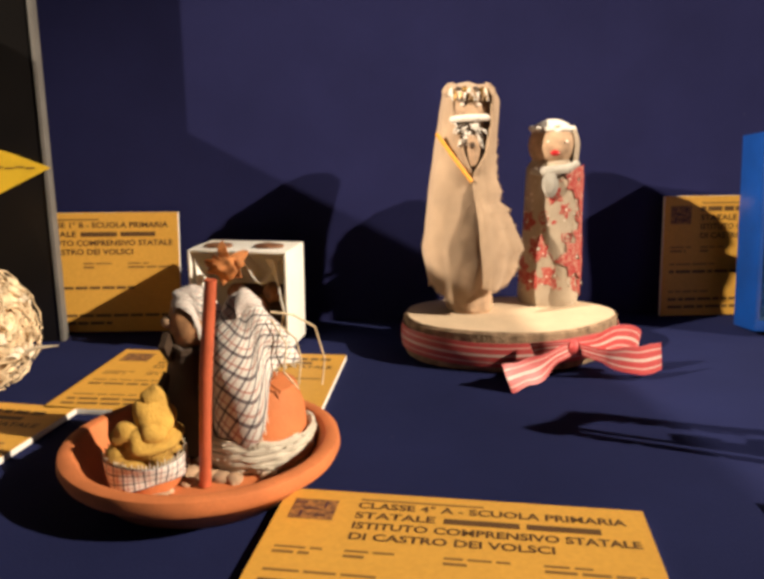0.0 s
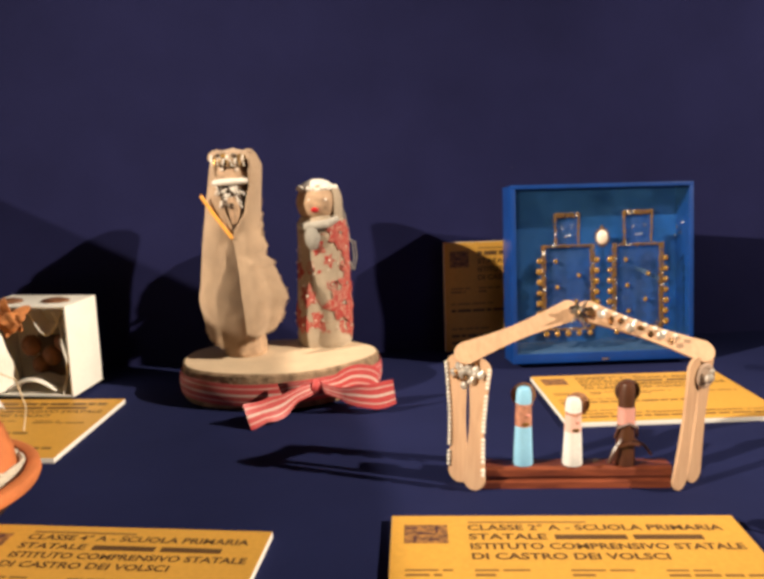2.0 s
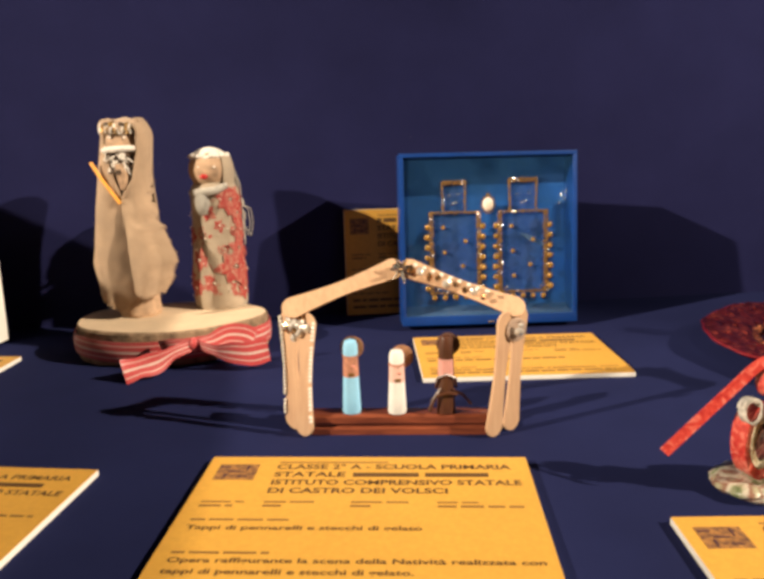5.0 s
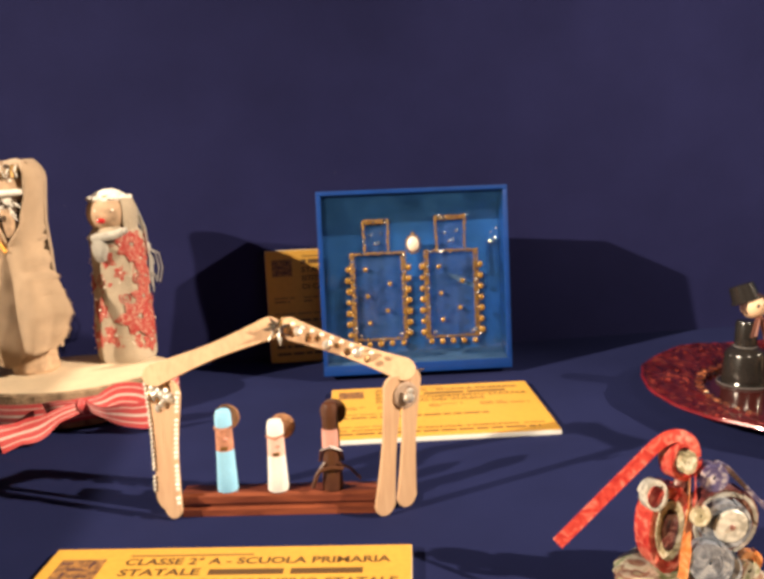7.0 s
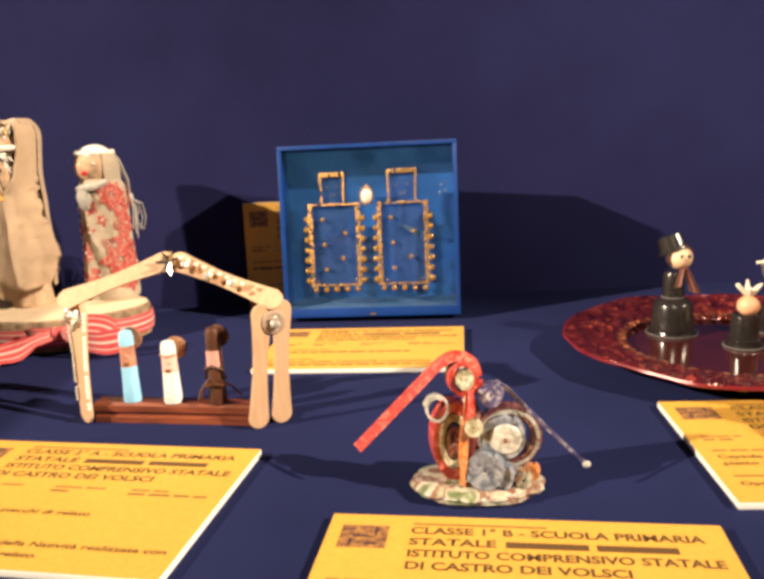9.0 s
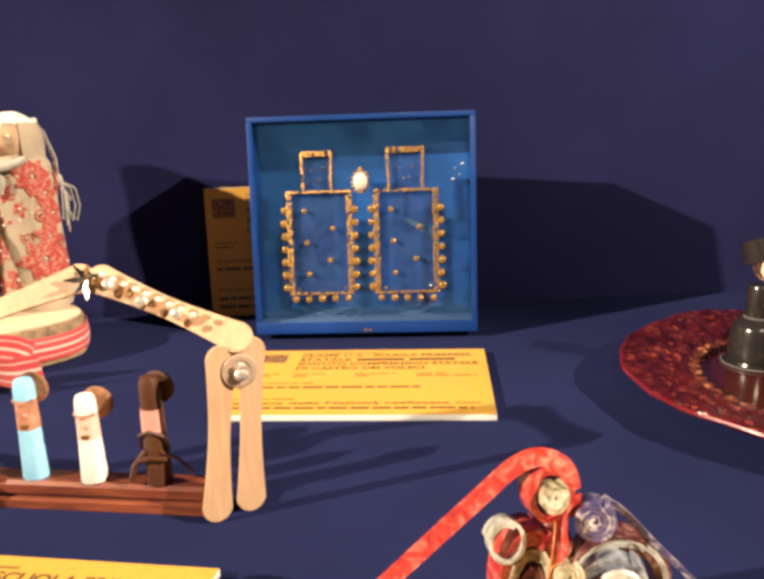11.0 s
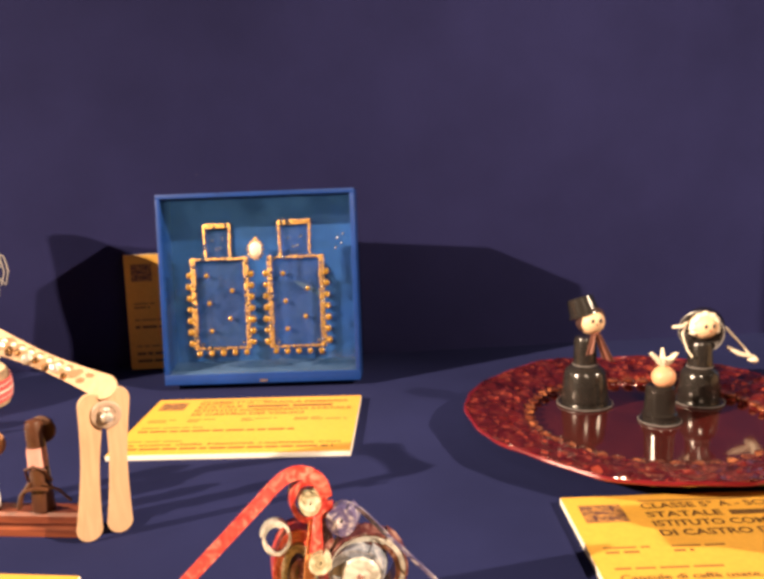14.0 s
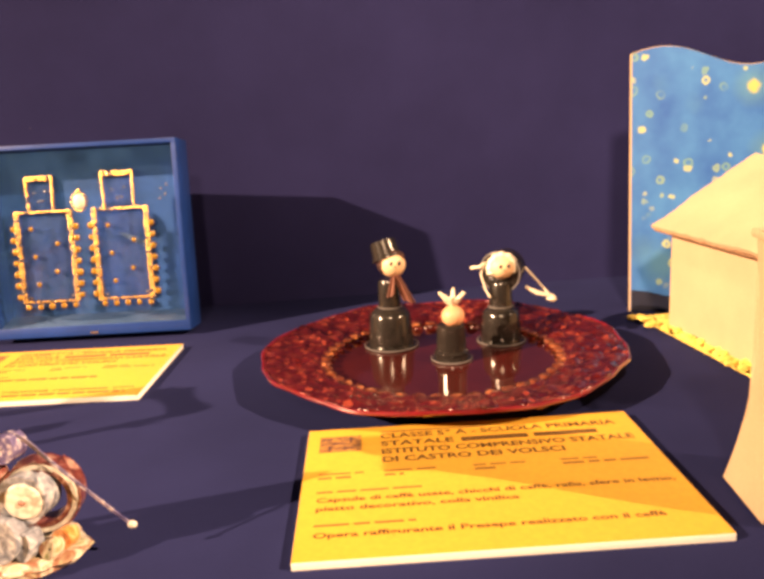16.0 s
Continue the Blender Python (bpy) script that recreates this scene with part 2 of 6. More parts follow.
def hazy(name):
    """A thin plastic pane, faintly tinted, with haze and reflection painted in as a cloudy blue veil."""
    m, t, b = nodes(name)
    n = add(t, "ShaderNodeTexNoise", Scale=16, Detail=4, Distortion=1.2)
    t.links.new(spot_coords(t), n.inputs[0])
    veil_mix = ramp(t, n.outputs[0], [(0.36, (0.09,) * 3), (0.72, (0.27,) * 3)])
    clear = t.nodes.new("ShaderNodeBsdfTransparent")
    clear.inputs[0].default_value = (0.93, 0.94, 0.94, 1)
    film = t.nodes.new("ShaderNodeBsdfDiffuse")
    film.inputs[0].default_value = (0.024, 0.078, 0.195, 1)
    shine = add(t, "ShaderNodeBsdfGlossy", Roughness=0.06)
    fres = add(t, "ShaderNodeFresnel", IOR=1.45)
    m1, m2 = t.nodes.new("ShaderNodeMixShader"), t.nodes.new("ShaderNodeMixShader")
    t.links.new(veil_mix, m1.inputs[0]), t.links.new(clear.outputs[0], m1.inputs[1]), t.links.new(film.outputs[0], m1.inputs[2])
    t.links.new(fres.outputs[0], m2.inputs[0]), t.links.new(m1.outputs[0], m2.inputs[1]), t.links.new(shine.outputs[0], m2.inputs[2])
    t.nodes.remove(b)
    t.links.new(m2.outputs[0], t.nodes["Material Output"].inputs[0])
    return m


def film(name, through_tint, body, share):
    """Thin coloured film: mostly clear, a share of it a dull body, cloudy in patches."""
    m, t, b = nodes(name)
    n = add(t, "ShaderNodeTexNoise", Scale=45, Detail=3, Distortion=0.8)
    t.links.new(spot_coords(t), n.inputs[0])
    clear = t.nodes.new("ShaderNodeBsdfTransparent")
    clear.inputs[0].default_value = (*through_tint, 1)
    b.inputs["Base Color"].default_value = (*body, 1)
    b.inputs["Roughness"].default_value = 0.25
    mix = t.nodes.new("ShaderNodeMixShader")
    t.links.new(ramp(t, n.outputs[0], [(0.3, (share * 0.4,) * 3), (0.7, (share * 1.5,) * 3)]), mix.inputs[0])
    t.links.new(clear.outputs[0], mix.inputs[1]), t.links.new(b.outputs[0], mix.inputs[2])
    t.links.new(mix.outputs[0], t.nodes["Material Output"].inputs[0])
    return m


def wood(name, light, dark, scale=60, rough=0.55, stretch=(1, 1, 0.12), coat=0.0):
    m, t, b = nodes(name)
    mp = t.nodes.new("ShaderNodeMapping")
    mp.inputs["Scale"].default_value = stretch
    t.links.new(spot_coords(t), mp.inputs[0])
    g = add(t, "ShaderNodeTexNoise", Scale=scale * 6, Detail=5, Distortion=0.6)
    big = add(t, "ShaderNodeTexNoise", Scale=scale * 0.6, Detail=2)
    t.links.new(mp.outputs[0], g.inputs[0]), t.links.new(mp.outputs[0], big.inputs[0])
    c = ramp(t, g.outputs[0], [(0.3, dark), (0.62, light)])
    c = mixed(t, 0.3, c, big.outputs[0], "MULTIPLY")
    t.links.new(c, b.inputs["Base Color"])
    b.inputs["Roughness"].default_value, b.inputs["Coat Weight"].default_value = rough, coat
    bumped(t, b, g.outputs[0], 0.25, 0.0003)
    return m


NAVY_TABLE = felt("navy_table_cloth", (0.0158, 0.0195, 0.072))
NAVY_WALL = felt("navy_wall_cloth", (0.0172, 0.0182, 0.069))
DARK = plain("dark_room_paint", (0.20, 0.19, 0.18), 0.8, coarse=2, fine=40)
BLACK_BOARD = plain("black_glossy_board", (0.006, 0.005, 0.005), 0.35, coarse=20)
EDGE_GREY = plain("grey_board_edge", (0.16, 0.15, 0.14), 0.6)
YELLOW = plain("yellow_printed_card", (0.69, 0.368, 0.054), 0.55, var=0.05, coarse=9, fine=300, bump=0.08)
YELLOW_STAR = plain("yellow_painted_card", (0.80, 0.52, 0.02), 0.6, var=0.1, coarse=40)
FOAM = plain("white_foam_board", (0.80, 0.77, 0.72), 0.7, var=0.06, fine=900)
INK = plain("dark_brown_ink", (0.12, 0.06, 0.02), 0.6, var=0.1)
INK_SOFT = plain("pale_brown_ink", (0.22, 0.115, 0.03), 0.6, var=0.1)
STAMP = plain("violet_brown_print", (0.13, 0.055, 0.055), 0.6, var=0.5, coarse=260, col2=(0.52, 0.25, 0.06))
STAMP_DARK = plain("dark_violet_print", (0.07, 0.03, 0.04), 0.6, var=0.3)
BLUE_BOX = plain("glossy_blue_card", (0.0042, 0.040, 0.215), 0.4, var=0.2, coarse=25, bump=0.08, coat=0.2)
BLUE_PALE = plain("pale_blue_lining", (0.050, 0.105, 0.22), 0.7, var=0.25, coarse=40, bump=0.1)
BLUE_DEEP = plain("blue_box_lining", (0.014, 0.090, 0.34), 0.45, var=0.45, coarse=18, bump=0.1)
PANE = hazy("hazy_pane")
FILM = film("violet_blue_film", (0.86, 0.86, 0.96), (0.07, 0.12, 0.34), 0.26)
FILM_GLARE = film("pale_film_glare", (0.9, 0.92, 0.95), (0.20, 0.30, 0.42), 0.30)
GOLD = plain("gold_bead", (0.30, 0.172, 0.046), 0.36, 0.75, var=0.25, coarse=200, bump=0.3)
AMBER = plain("amber_gem", (0.31, 0.175, 0.036), 0.22, 0.4, var=0.3, coarse=150, coat=0.6)
SILVER = plain("silver_sequin", (0.75, 0.73, 0.68), 0.22, 1.0, var=0.2, coarse=300, bump=0.3)
PEARL = plain("pearl", (0.85, 0.72, 0.60), 0.18, 0.0, var=0.05, coat=0.8, bump=0.05)
STICK = wood("pale_birch_stick", (0.66, 0.42, 0.25), (0.57, 0.345, 0.20), 50)
MAHOGANY = wood("red_brown_moulding", (0.27, 0.070, 0.030), (0.13, 0.032, 0.016), 40, 0.35, (0.12, 1, 1), 0.3)
SLICE = plain("sawn_wood_face", (0.72, 0.55, 0.37), 0.8, var=0.10, coarse=28, fine=500, bump=0.15)
BARK = plain("rough_bark", (0.27, 0.18, 0.11), 0.95, var=0.5, coarse=120, fine=400, bump=0.8, depth=0.0014)
RIBBON = uv_stripes("striped_ribbon", None, [(0.0, (0.62, 0.065, 0.065)), (0.17, (0.80, 0.55, 0.48)), (0.22, (0.62, 0.065, 0.065)), (0.44, (0.82, 0.60, 0.52)), (0.55, (0.62, 0.065, 0.065)), (0.77, (0.80, 0.55, 0.48)), (0.82, (0.62, 0.065, 0.065))])
BURLAP = cloth("fine_burlap", (0.50, 0.345, 0.220), 3000, var=0.14, coarse=45, bump=0.6, depth=0.0006)
BURLAP_DARK = cloth("brown_sackcloth", (0.060, 0.032, 0.015), 2200, var=0.35, coarse=30)
CORK = plain("light_cork", (0.44, 0.29, 0.18), 0.85, var=0.3, coarse=150, fine=700, bump=0.6)
LINEN = cloth("grey_beige_linen", (0.49, 0.39, 0.28), 2800, var=0.18, coarse=30, depth=0.0006)
RED_PRINT = glitter("red_glitter_print", (0.34, 0.034, 0.026), (0.47, 0.27, 0.19))
LACE = cloth("white_lace", (0.78, 0.72, 0.62), 3000, var=0.25, bump=0.9, depth=0.001)
CHECK_SLANT = checked("slant_checked_cotton", (15, 10), 33)
CHECK_RIM = checked("fine_checked_cotton", (22, 3))
TERRA = plain("terracotta", (0.58, 0.18, 0.055), 0.75, var=0.18, coarse=40, fine=500, bump=0.3)
ROPE = cloth("cream_cord", (0.82, 0.74, 0.60), 1500, var=0.2, bump=1.0, depth=0.001)
YELLOW_FELT = plain("mustard_felt", (0.56, 0.33, 0.06), 0.95, var=0.3, coarse=70, fine=900, bump=0.9, depth=0.0012)
RED_STICK = plain("red_painted_stick", (0.48, 0.10, 0.04), 0.5, var=0.2, coarse=90)
DRY_LEAF = plain("dried_flower", (0.52, 0.20, 0.06), 0.8, var=0.5, coarse=120, bump=0.8, depth=0.001)
STRAW = plain("pale_straw", (0.72, 0.56, 0.36), 0.7, var=0.4, coarse=120)
SKIN = plain("pale_bead_wood", (0.70, 0.47, 0.29), 0.5, var=0.08)
BROWN = plain("dark_brown_plastic", (0.085, 0.032, 0.016), 0.35, var=0.3)
SKY_BLUE = plain("sky_blue_plastic", (0.30, 0.62, 0.88), 0.4, var=0.08)
WHITE = plain("white_plastic", (0.82, 0.80, 0.76), 0.4, var=0.05)
PINK = plain("pink_skin_paint", (0.72, 0.32, 0.25), 0.5, var=0.1)
CARDBOX = plain("white_card_box", (0.86, 0.83, 0.76), 0.65, var=0.06)
WALNUT = plain("walnut_shell", (0.20, 0.085, 0.035), 0.6, var=0.4, coarse=160, bump=0.8, depth=0.001)
CAPSULE = plain("dark_grey_capsule", (0.017, 0.0145, 0.0135), 0.18, 0.0, var=0.2, coarse=60, bump=0.1)
RING = plain("grey_plastic_rim", (0.16, 0.15, 0.15), 0.25, var=0.2)
HAT = plain("charcoal_felt", (0.03, 0.028, 0.03), 0.7, var=0.3)
RAFFIA = plain("white_raffia", (0.75, 0.66, 0.52), 0.7, var=0.15)
HAIR = plain("dark_brown_yarn", (0.040, 0.012, 0.010), 0.8, var=0.3)
SCARF = plain("brown_ribbon", (0.18, 0.065, 0.045), 0.6, var=0.3)
CREAM = plain("cream_painted_card", (0.42, 0.290, 0.185), 0.75, var=0.07, coarse=25, bump=0.2)
BEARD = plain("white_crochet", (0.80, 0.74, 0.66), 0.9, var=0.15, coarse=300, fine=1500, bump=0.8, depth=0.0008)
YELLOW_BASE = plain("yellow_crumbed_base", (0.74, 0.52, 0.12), 0.85, var=0.35, coarse=120, bump=0.9, depth=0.002)


# ---- structure ----
def structure(name, bm, material, label, category):
    return tagged(part(name, bm, material, None), label, category, kind="structure")


structure("tabletop", box(4.4, 2.2, 0.03, (0.5, -0.2, -0.03)), NAVY_TABLE, "long display table covered in dark navy cloth", "table")
structure("wall_north", box(4.4, 0.02, 1.5, (0.5, 0.908, -0.001)), NAVY_WALL, "navy cloth-covered display wall behind the table", "wall")
# Unseen screen, added to keep the west lamp off the low left side.
structure("west_lamp_screen", box(0.02, 1.47, 0.412, (-0.50, 0.135, 0.0)), DARK, "unseen dark screen that blocks the west lamp", "wall")
structure("floor", box(19.0, 9.4, 0.1, (-0.8, -2.2, -0.95)), DARK, "dark hall floor", "floor")
structure("ceiling", box(19.0, 9.4, 0.1, (-0.8, -2.2, 5.2)), DARK, "dark hall ceiling", "ceiling")
structure("wall_south", box(19.0, 0.1, 6.2, (-0.8, -6.95, -0.9)), DARK, "dark hall wall", "wall")
structure("wall_back", box(19.0, 0.1, 6.2, (-0.8, 2.55, -0.9)), DARK, "dark hall wall", "wall")
structure("wall_far_west", box(0.1, 9.4, 6.2, (-10.35, -2.2, -0.9)), DARK, "dark hall wall", "wall")
structure("wall_east", box(0.1, 9.4, 6.2, (8.75, -2.2, -0.9)), DARK, "dark hall wall", "wall")

# ---- printed information cards ----
CARD_W, CARD_H, CARD_T = 0.21, 0.148, 0.0042
letters = {}


def lettering(text, size, bold=0.0):
    key = (text, size, bold)
    if key not in letters:
        curve = bpy.data.curves.new("lettering", "FONT")
        curve.body, curve.size, curve.offset, curve.resolution_u = text, size, bold, 3
        ob = new("lettering", curve)
        bpy.context.view_layer.update()
        me = bpy.data.meshes.new_from_object(ob.evaluated_get(bpy.context.evaluated_depsgraph_get()))
        bpy.data.objects.remove(ob)
        me.transform(Matrix.Diagonal((1.12, 1, 1, 1)))
        letters[key] = me
    return letters[key]


def info_card(m, title, body, label):
    """A yellow print on white foam board. Its top edge runs along local x from the origin; y points up the sheet."""
    card = thing("info_card", label, "card", m, "yellow information cards")
    part("board", box(CARD_W, CARD_H, CARD_T, (CARD_W / 2, -CARD_H / 2, 0), 0.0003), FOAM, card, "white foam board")
    face = part("print", box(CARD_W - 0.0004, CARD_H - 0.0004, 0.0003, (CARD_W / 2, -CARD_H / 2, CARD_T)), YELLOW, card, "yellow printed sheet")
    top = CARD_T + 0.0005

    def write(text, x, y, size, mat=INK, bold=0.0, width=None):
        me = lettering(text, size, bold).copy()
        me.materials.append(mat)
        ob = part("lettering", me, None, face)
        k = 1.0
        if width:
            xs = [v.co.x for v in me.vertices]
            k = width / (max(xs) - min(xs))
        ob.matrix_local = Matrix.Translation((x, -y, top)) @ Matrix.Diagonal((k, 1, 1, 1))

    def bar(x, y, w, h, mat=INK_SOFT):
        part("text_bar", box(w, h, 0.0002, (x + w / 2, -y + h / 2, CARD_T + 0.0003)), mat, face)

    def words(x, y, length, h, mat=INK_SOFT):
        end = x + length
        while x < end - 0.002:
            w = min(random.uniform(0.006, 0.019), end - x)
            bar(x, y, w, h, mat)
            x += w + 0.0024

    logo = part("logo", box(0.026, 0.022, 0.0002, (0.021, -0.023, CARD_T + 0.0003)), STAMP, card, "violet-brown printed emblem")
    for i, (ex, ey, ew, eh) in enumerate(((0.0125, 0.0165, 0.007, 0.0012), (0.0275, 0.0180, 0.0012, 0.008), (0.0200, 0.0230, 0.009, 0.0014), (0.0145, 0.0285, 0.0014, 0.006), (0.0260, 0.0300, 0.007, 0.0012))):
        part("emblem_stroke", box(ew, eh, 0.0002, (ex, -ey, CARD_T + 0.0006)), STAMP_DARK, logo)
    bar(0.047, 0.0095, 0.072, 0.0016)
    rows = [(0.0185, title, 0.152), (0.0295, "STATALE", 0.046), (0.0405, "ISTITUTO COMPRENSIVO STATALE", 0.156), (0.0515, "DI CASTRO DEI VOLSCI", 0.110)]
    for y, text, width in rows:
        if text:
            write(text, 0.046, y, 0.0094, INK, 0.00022, width)
        else:
            words(0.046, y, width, 0.0058, INK)
    bar(0.097, 0.0295, 0.042, 0.0056, INK)
    bar(0.143, 0.0295, 0.040, 0.0056, INK)
    for x, a, c in ((0.009, 0.026, 0.020), (0.047, 0.030, 0.011), (0.099, 0.034, 0.012), (0.150, 0.024, 0.050)):
        words(x, 0.0635, a, 0.0016)
        words(x, 0.0685, c, 0.0022)
    words(0.009, 0.0845, 0.058, 0.0018)
    words(0.009, 0.1185, 0.052, 0.0018)
    for y, text, width in body:
        if text is None:
            words(0.009, y, width, 0.0034, INK)
        else:
            write(text, 0.009, y, 0.0066, INK, 0.00012, width)
    return card


def lying(x, y, turn):
    return pose(x, y, 0.0, 0, 0, turn)


CAFFE = [(0.0945, "Capsule di caffè usate, chicchi di caffè, rafia, sfere in legno,", 0.195), (0.1035, "piatto decorativo, colla vinilica", 0.108), (0.1290, "Opera raffigurante il Presepe realizzato con il caffè", 0.176)]
STECCHI = [(0.0945, "Tappi di pennarelli e stecchi di gelato", 0.132), (0.1270, "Opera raffigurante la scena della Natività realizzata con", 0.194), (0.1370, "tappi di pennarelli e stecchi di gelato.", 0.128)]
BARS = [(0.0945, None, 0.15), (0.1290, None, 0.19), (0.1385, None, 0.12)]
VETRO = [(0.0945, None, 0.145), (0.1280, "la scena della Natività realizzata con", 0.19), (0.1370, None, 0.185)]
info_card(lying(0.0155, 0.5055, -13.2) @ Matrix.Diagonal((0.945, 0.96, 1, 1)), "CLASSE 4° A - SCUOLA PRIMARIA", BARS, "yellow printed card beside the terracotta saucer")
info_card(lying(0.2865, 0.4675, -10.0) @ Matrix.Diagonal((1.045, 1.04, 1, 1)), "CLASSE 2° A - SCUOLA PRIMARIA", STECCHI, "yellow printed card on white board before the stick stable")
info_card(lying(0.4765, 0.7465, -5.6) @ Matrix.Diagonal((0.945, 0.935, 1, 1)), "CLASSE 1° A - SCUOLA PRIMARIA", VETRO, "yellow printed card on white board before the blue box")
info_card(lying(0.798, 0.486, -3.5) @ Matrix.Diagonal((1.035, 1.05, 1, 1)), "CLASSE 5° A - SCUOLA PRIMARIA", CAFFE, "yellow printed card on white board before the red plate")
info_card(lying(0.560, 0.337, -8.0), "CLASSE 1° B - SCUOLA PRIMARIA", BARS, "yellow printed card on white board before the paper figures")
info_card(lying(-0.147, 0.796, -10.5), "", BARS, "yellow printed card on white board under the white box")
info_card(lying(-0.350, 0.702, -15.0), "", BARS, "yellow printed card beside the straw figure")
info_card(lying(0.985, 0.258, 0.0), "", BARS, "yellow printed card on white board near the cream figure")
info_card(pose(-0.292, 0.895, 0.1235, 83, 0, -2) @ Matrix.Diagonal((0.88, 0.835, 1, 1)), "CLASSE 1° B - SCUOLA PRIMARIA", BARS, "yellow printed card leaning on the wall beside the black panel")
info_card(pose(0.414, 0.890, 0.1335, 86, 0, 0) @ Matrix.Diagonal((0.9, 0.898, 1, 1)), "", BARS, "yellow printed card leaning on the wall behind the blue box")

# ---- black panel with a yellow star ----
panel = thing("black_panel", "tall glossy black panel with a yellow paper star", "panel", pose(-0.220, 0.846, 0, 0, 0, 2))
part("board", box(0.42, 0.012, 0.72, (-0.213, 0.006, 0), 0.001), BLACK_BOARD, panel)
part("edge_strip", box(0.004, 0.015, 0.72, (-0.001, 0.0055, 0), 0.0005), EDGE_GREY, panel, "scuffed grey edge")
star = [(0, 0), (-0.035, 0.014), (-0.09, 0.032), (-0.10, 0.09), (-0.13, 0.03), (-0.20, 0.0), (-0.13, -0.04), (-0.10, -0.10), (-0.085, -0.042)]
part("yellow_star", moved(slab(star, 0.002), pose(0.004, -0.0015, 0.172, 90)), YELLOW_STAR, panel, "yellow paper star", 0)
for i in range(5):
    part("text_bar", box(0.008, 0.0004, 0.0012, (-0.052 + i * 0.0095, -0.0040, 0.1715 + 0.0012 * (i % 2))), INK_SOFT, panel)

# ---- straw figure ----
straw = thing("straw_figure", "round nest-like figure bound from pale straw", "ornament", pose(-0.247, 0.697, 0))
part("core", ball(0.047, (0, 0, 0.050), (1, 1, 1.05), 3, 0.12, 40), STRAW, straw)
strips = []
for i in range(950):
    a, h = random.uniform(0, 6.283), random.uniform(-1, 1)
    n = Vector((math.cos(a) * math.sqrt(1 - h * h), math.sin(a) * math.sqrt(1 - h * h), h))
    side = n.cross(Vector((random.uniform(-1, 1), random.uniform(-1, 1), random.uniform(-1, 1)))).normalized()
    c, ln = n * random.uniform(0.045, 0.057) + Vector((0, 0, 0.052)), random.uniform(0.005, 0.014)
    if (c - side * ln).z > 0.002 and (c + side * ln).z > 0.002:
        strips.append((tube([c - side * ln, c + n * 0.002, c + side * ln], [0.0005, 0.0008, 0.0003], 4), STRAW))
for i in range(150):
    a, h = random.uniform(0, 6.283), random.uniform(-0.9, 0.95)
    n = Vector((math.cos(a) * math.sqrt(1 - h * h), math.sin(a) * math.sqrt(1 - h * h), h))
    strips.append((ball(random.uniform(0.004, 0.0085), n * random.uniform(0.046, 0.052) + Vector((0, 0, 0.053)), (1, 0.8, 0.7), 2, 0.75, 170), STRAW if i % 3 else RAFFIA))
strips.append((tube([(0.012, -0.02, 0.08), (0.022, -0.018, 0.100), (0.030, -0.016, 0.116)], 0.0024, 6), RAFFIA))
strips.append((tube([(0.045, -0.01, 0.036), (0.062, -0.012, 0.041), (0.078, -0.014, 0.043)], [0.002, 0.0016, 0.0005], 5), RAFFIA))
tagged(part("straw", solid("straw", strips), None, straw), kind="stuff")
part("head", ball(0.016, (-0.004, -0.012, 0.104), (1, 1, 1.1)), SKIN, straw)


# ---- blue shadow box ----
BW, BH, BD, BT = 0.205, 0.198, 0.043, 0.0035
bbox = thing("shadow_box", "square glossy blue box with a clear front and gold bead outlines", "box", Matrix.Translation((0.4715, 0.7905, 0.0063)) @ Matrix.Rotation(radians(-4.8), 4, "Z") @ Matrix.Rotation(radians(-6.0), 4, "X"))
part("back_panel", box(BW - 2 * BT - 0.0004, BT, BH - 2 * BT - 0.0004, (BW / 2, 0.0375, BT + 0.0002)), BLUE_DEEP, bbox)
for x in (BT / 2, BW - BT / 2):
    part("side_panel", box(BT, BD, BH, (x, BD / 2, 0), 0.0006), BLUE_BOX, bbox)
part("bottom_panel", box(BW - 2 * BT - 0.0002, BD - 0.0004, BT, (BW / 2, BD / 2, 0), 0.0005), BLUE_BOX, bbox)
part("top_panel", box(BW - 2 * BT - 0.0002, BD - 0.0004, BT, (BW / 2, BD / 2, BH - BT), 0.0005), BLUE_BOX, bbox)
for z, h in ((0.0002, 0.0105), (BH - 0.0046, 0.0044)):
    part("front_rim", box(BW - 0.0006, 0.0012, h, (BW / 2, -0.0008, z), 0.0003), BLUE_BOX, bbox)
for x in (0.0026, BW - 0.0026):
    part("front_rim", box(0.0046, 0.0012, BH - 0.0156, (x, -0.0008, 0.0109), 0.0003), BLUE_BOX, bbox)
for x0, x1, c0, c1, zt in ((0.0355, 0.0905, 0.0495, 0.0745, 0.1640), (0.1150, 0.1685, 0.1270, 0.1570, 0.1655)):
    part("bottle_film", box(x1 - x0, 0.0004, 0.0925, ((x0 + x1) / 2, 0.0036, 0.0375)), FILM, bbox, "violet-blue clear film")
    part("bottle_film", box(c1 - c0, 0.0004, zt - 0.1302, ((c0 + c1) / 2, 0.0036, 0.1302)), FILM, bbox, "violet-blue clear film")
# Glare along a fold of the film, put in as a thin pale plate.
part("film_fold_glare", moved(slab([(-0.017, 0.001), (-0.004, -0.0026), (0.013, -0.0034), (0.018, -0.0004), (0.010, 0.0022), (-0.006, 0.0030)], 0.0003), pose(0.153, 0.0030, 0.0975, 90, 0, 0) @ pose(0, 0, 0, 0, 0, -24)), FILM_GLARE, bbox, "whitish glare patch on a fold in the film", 0)
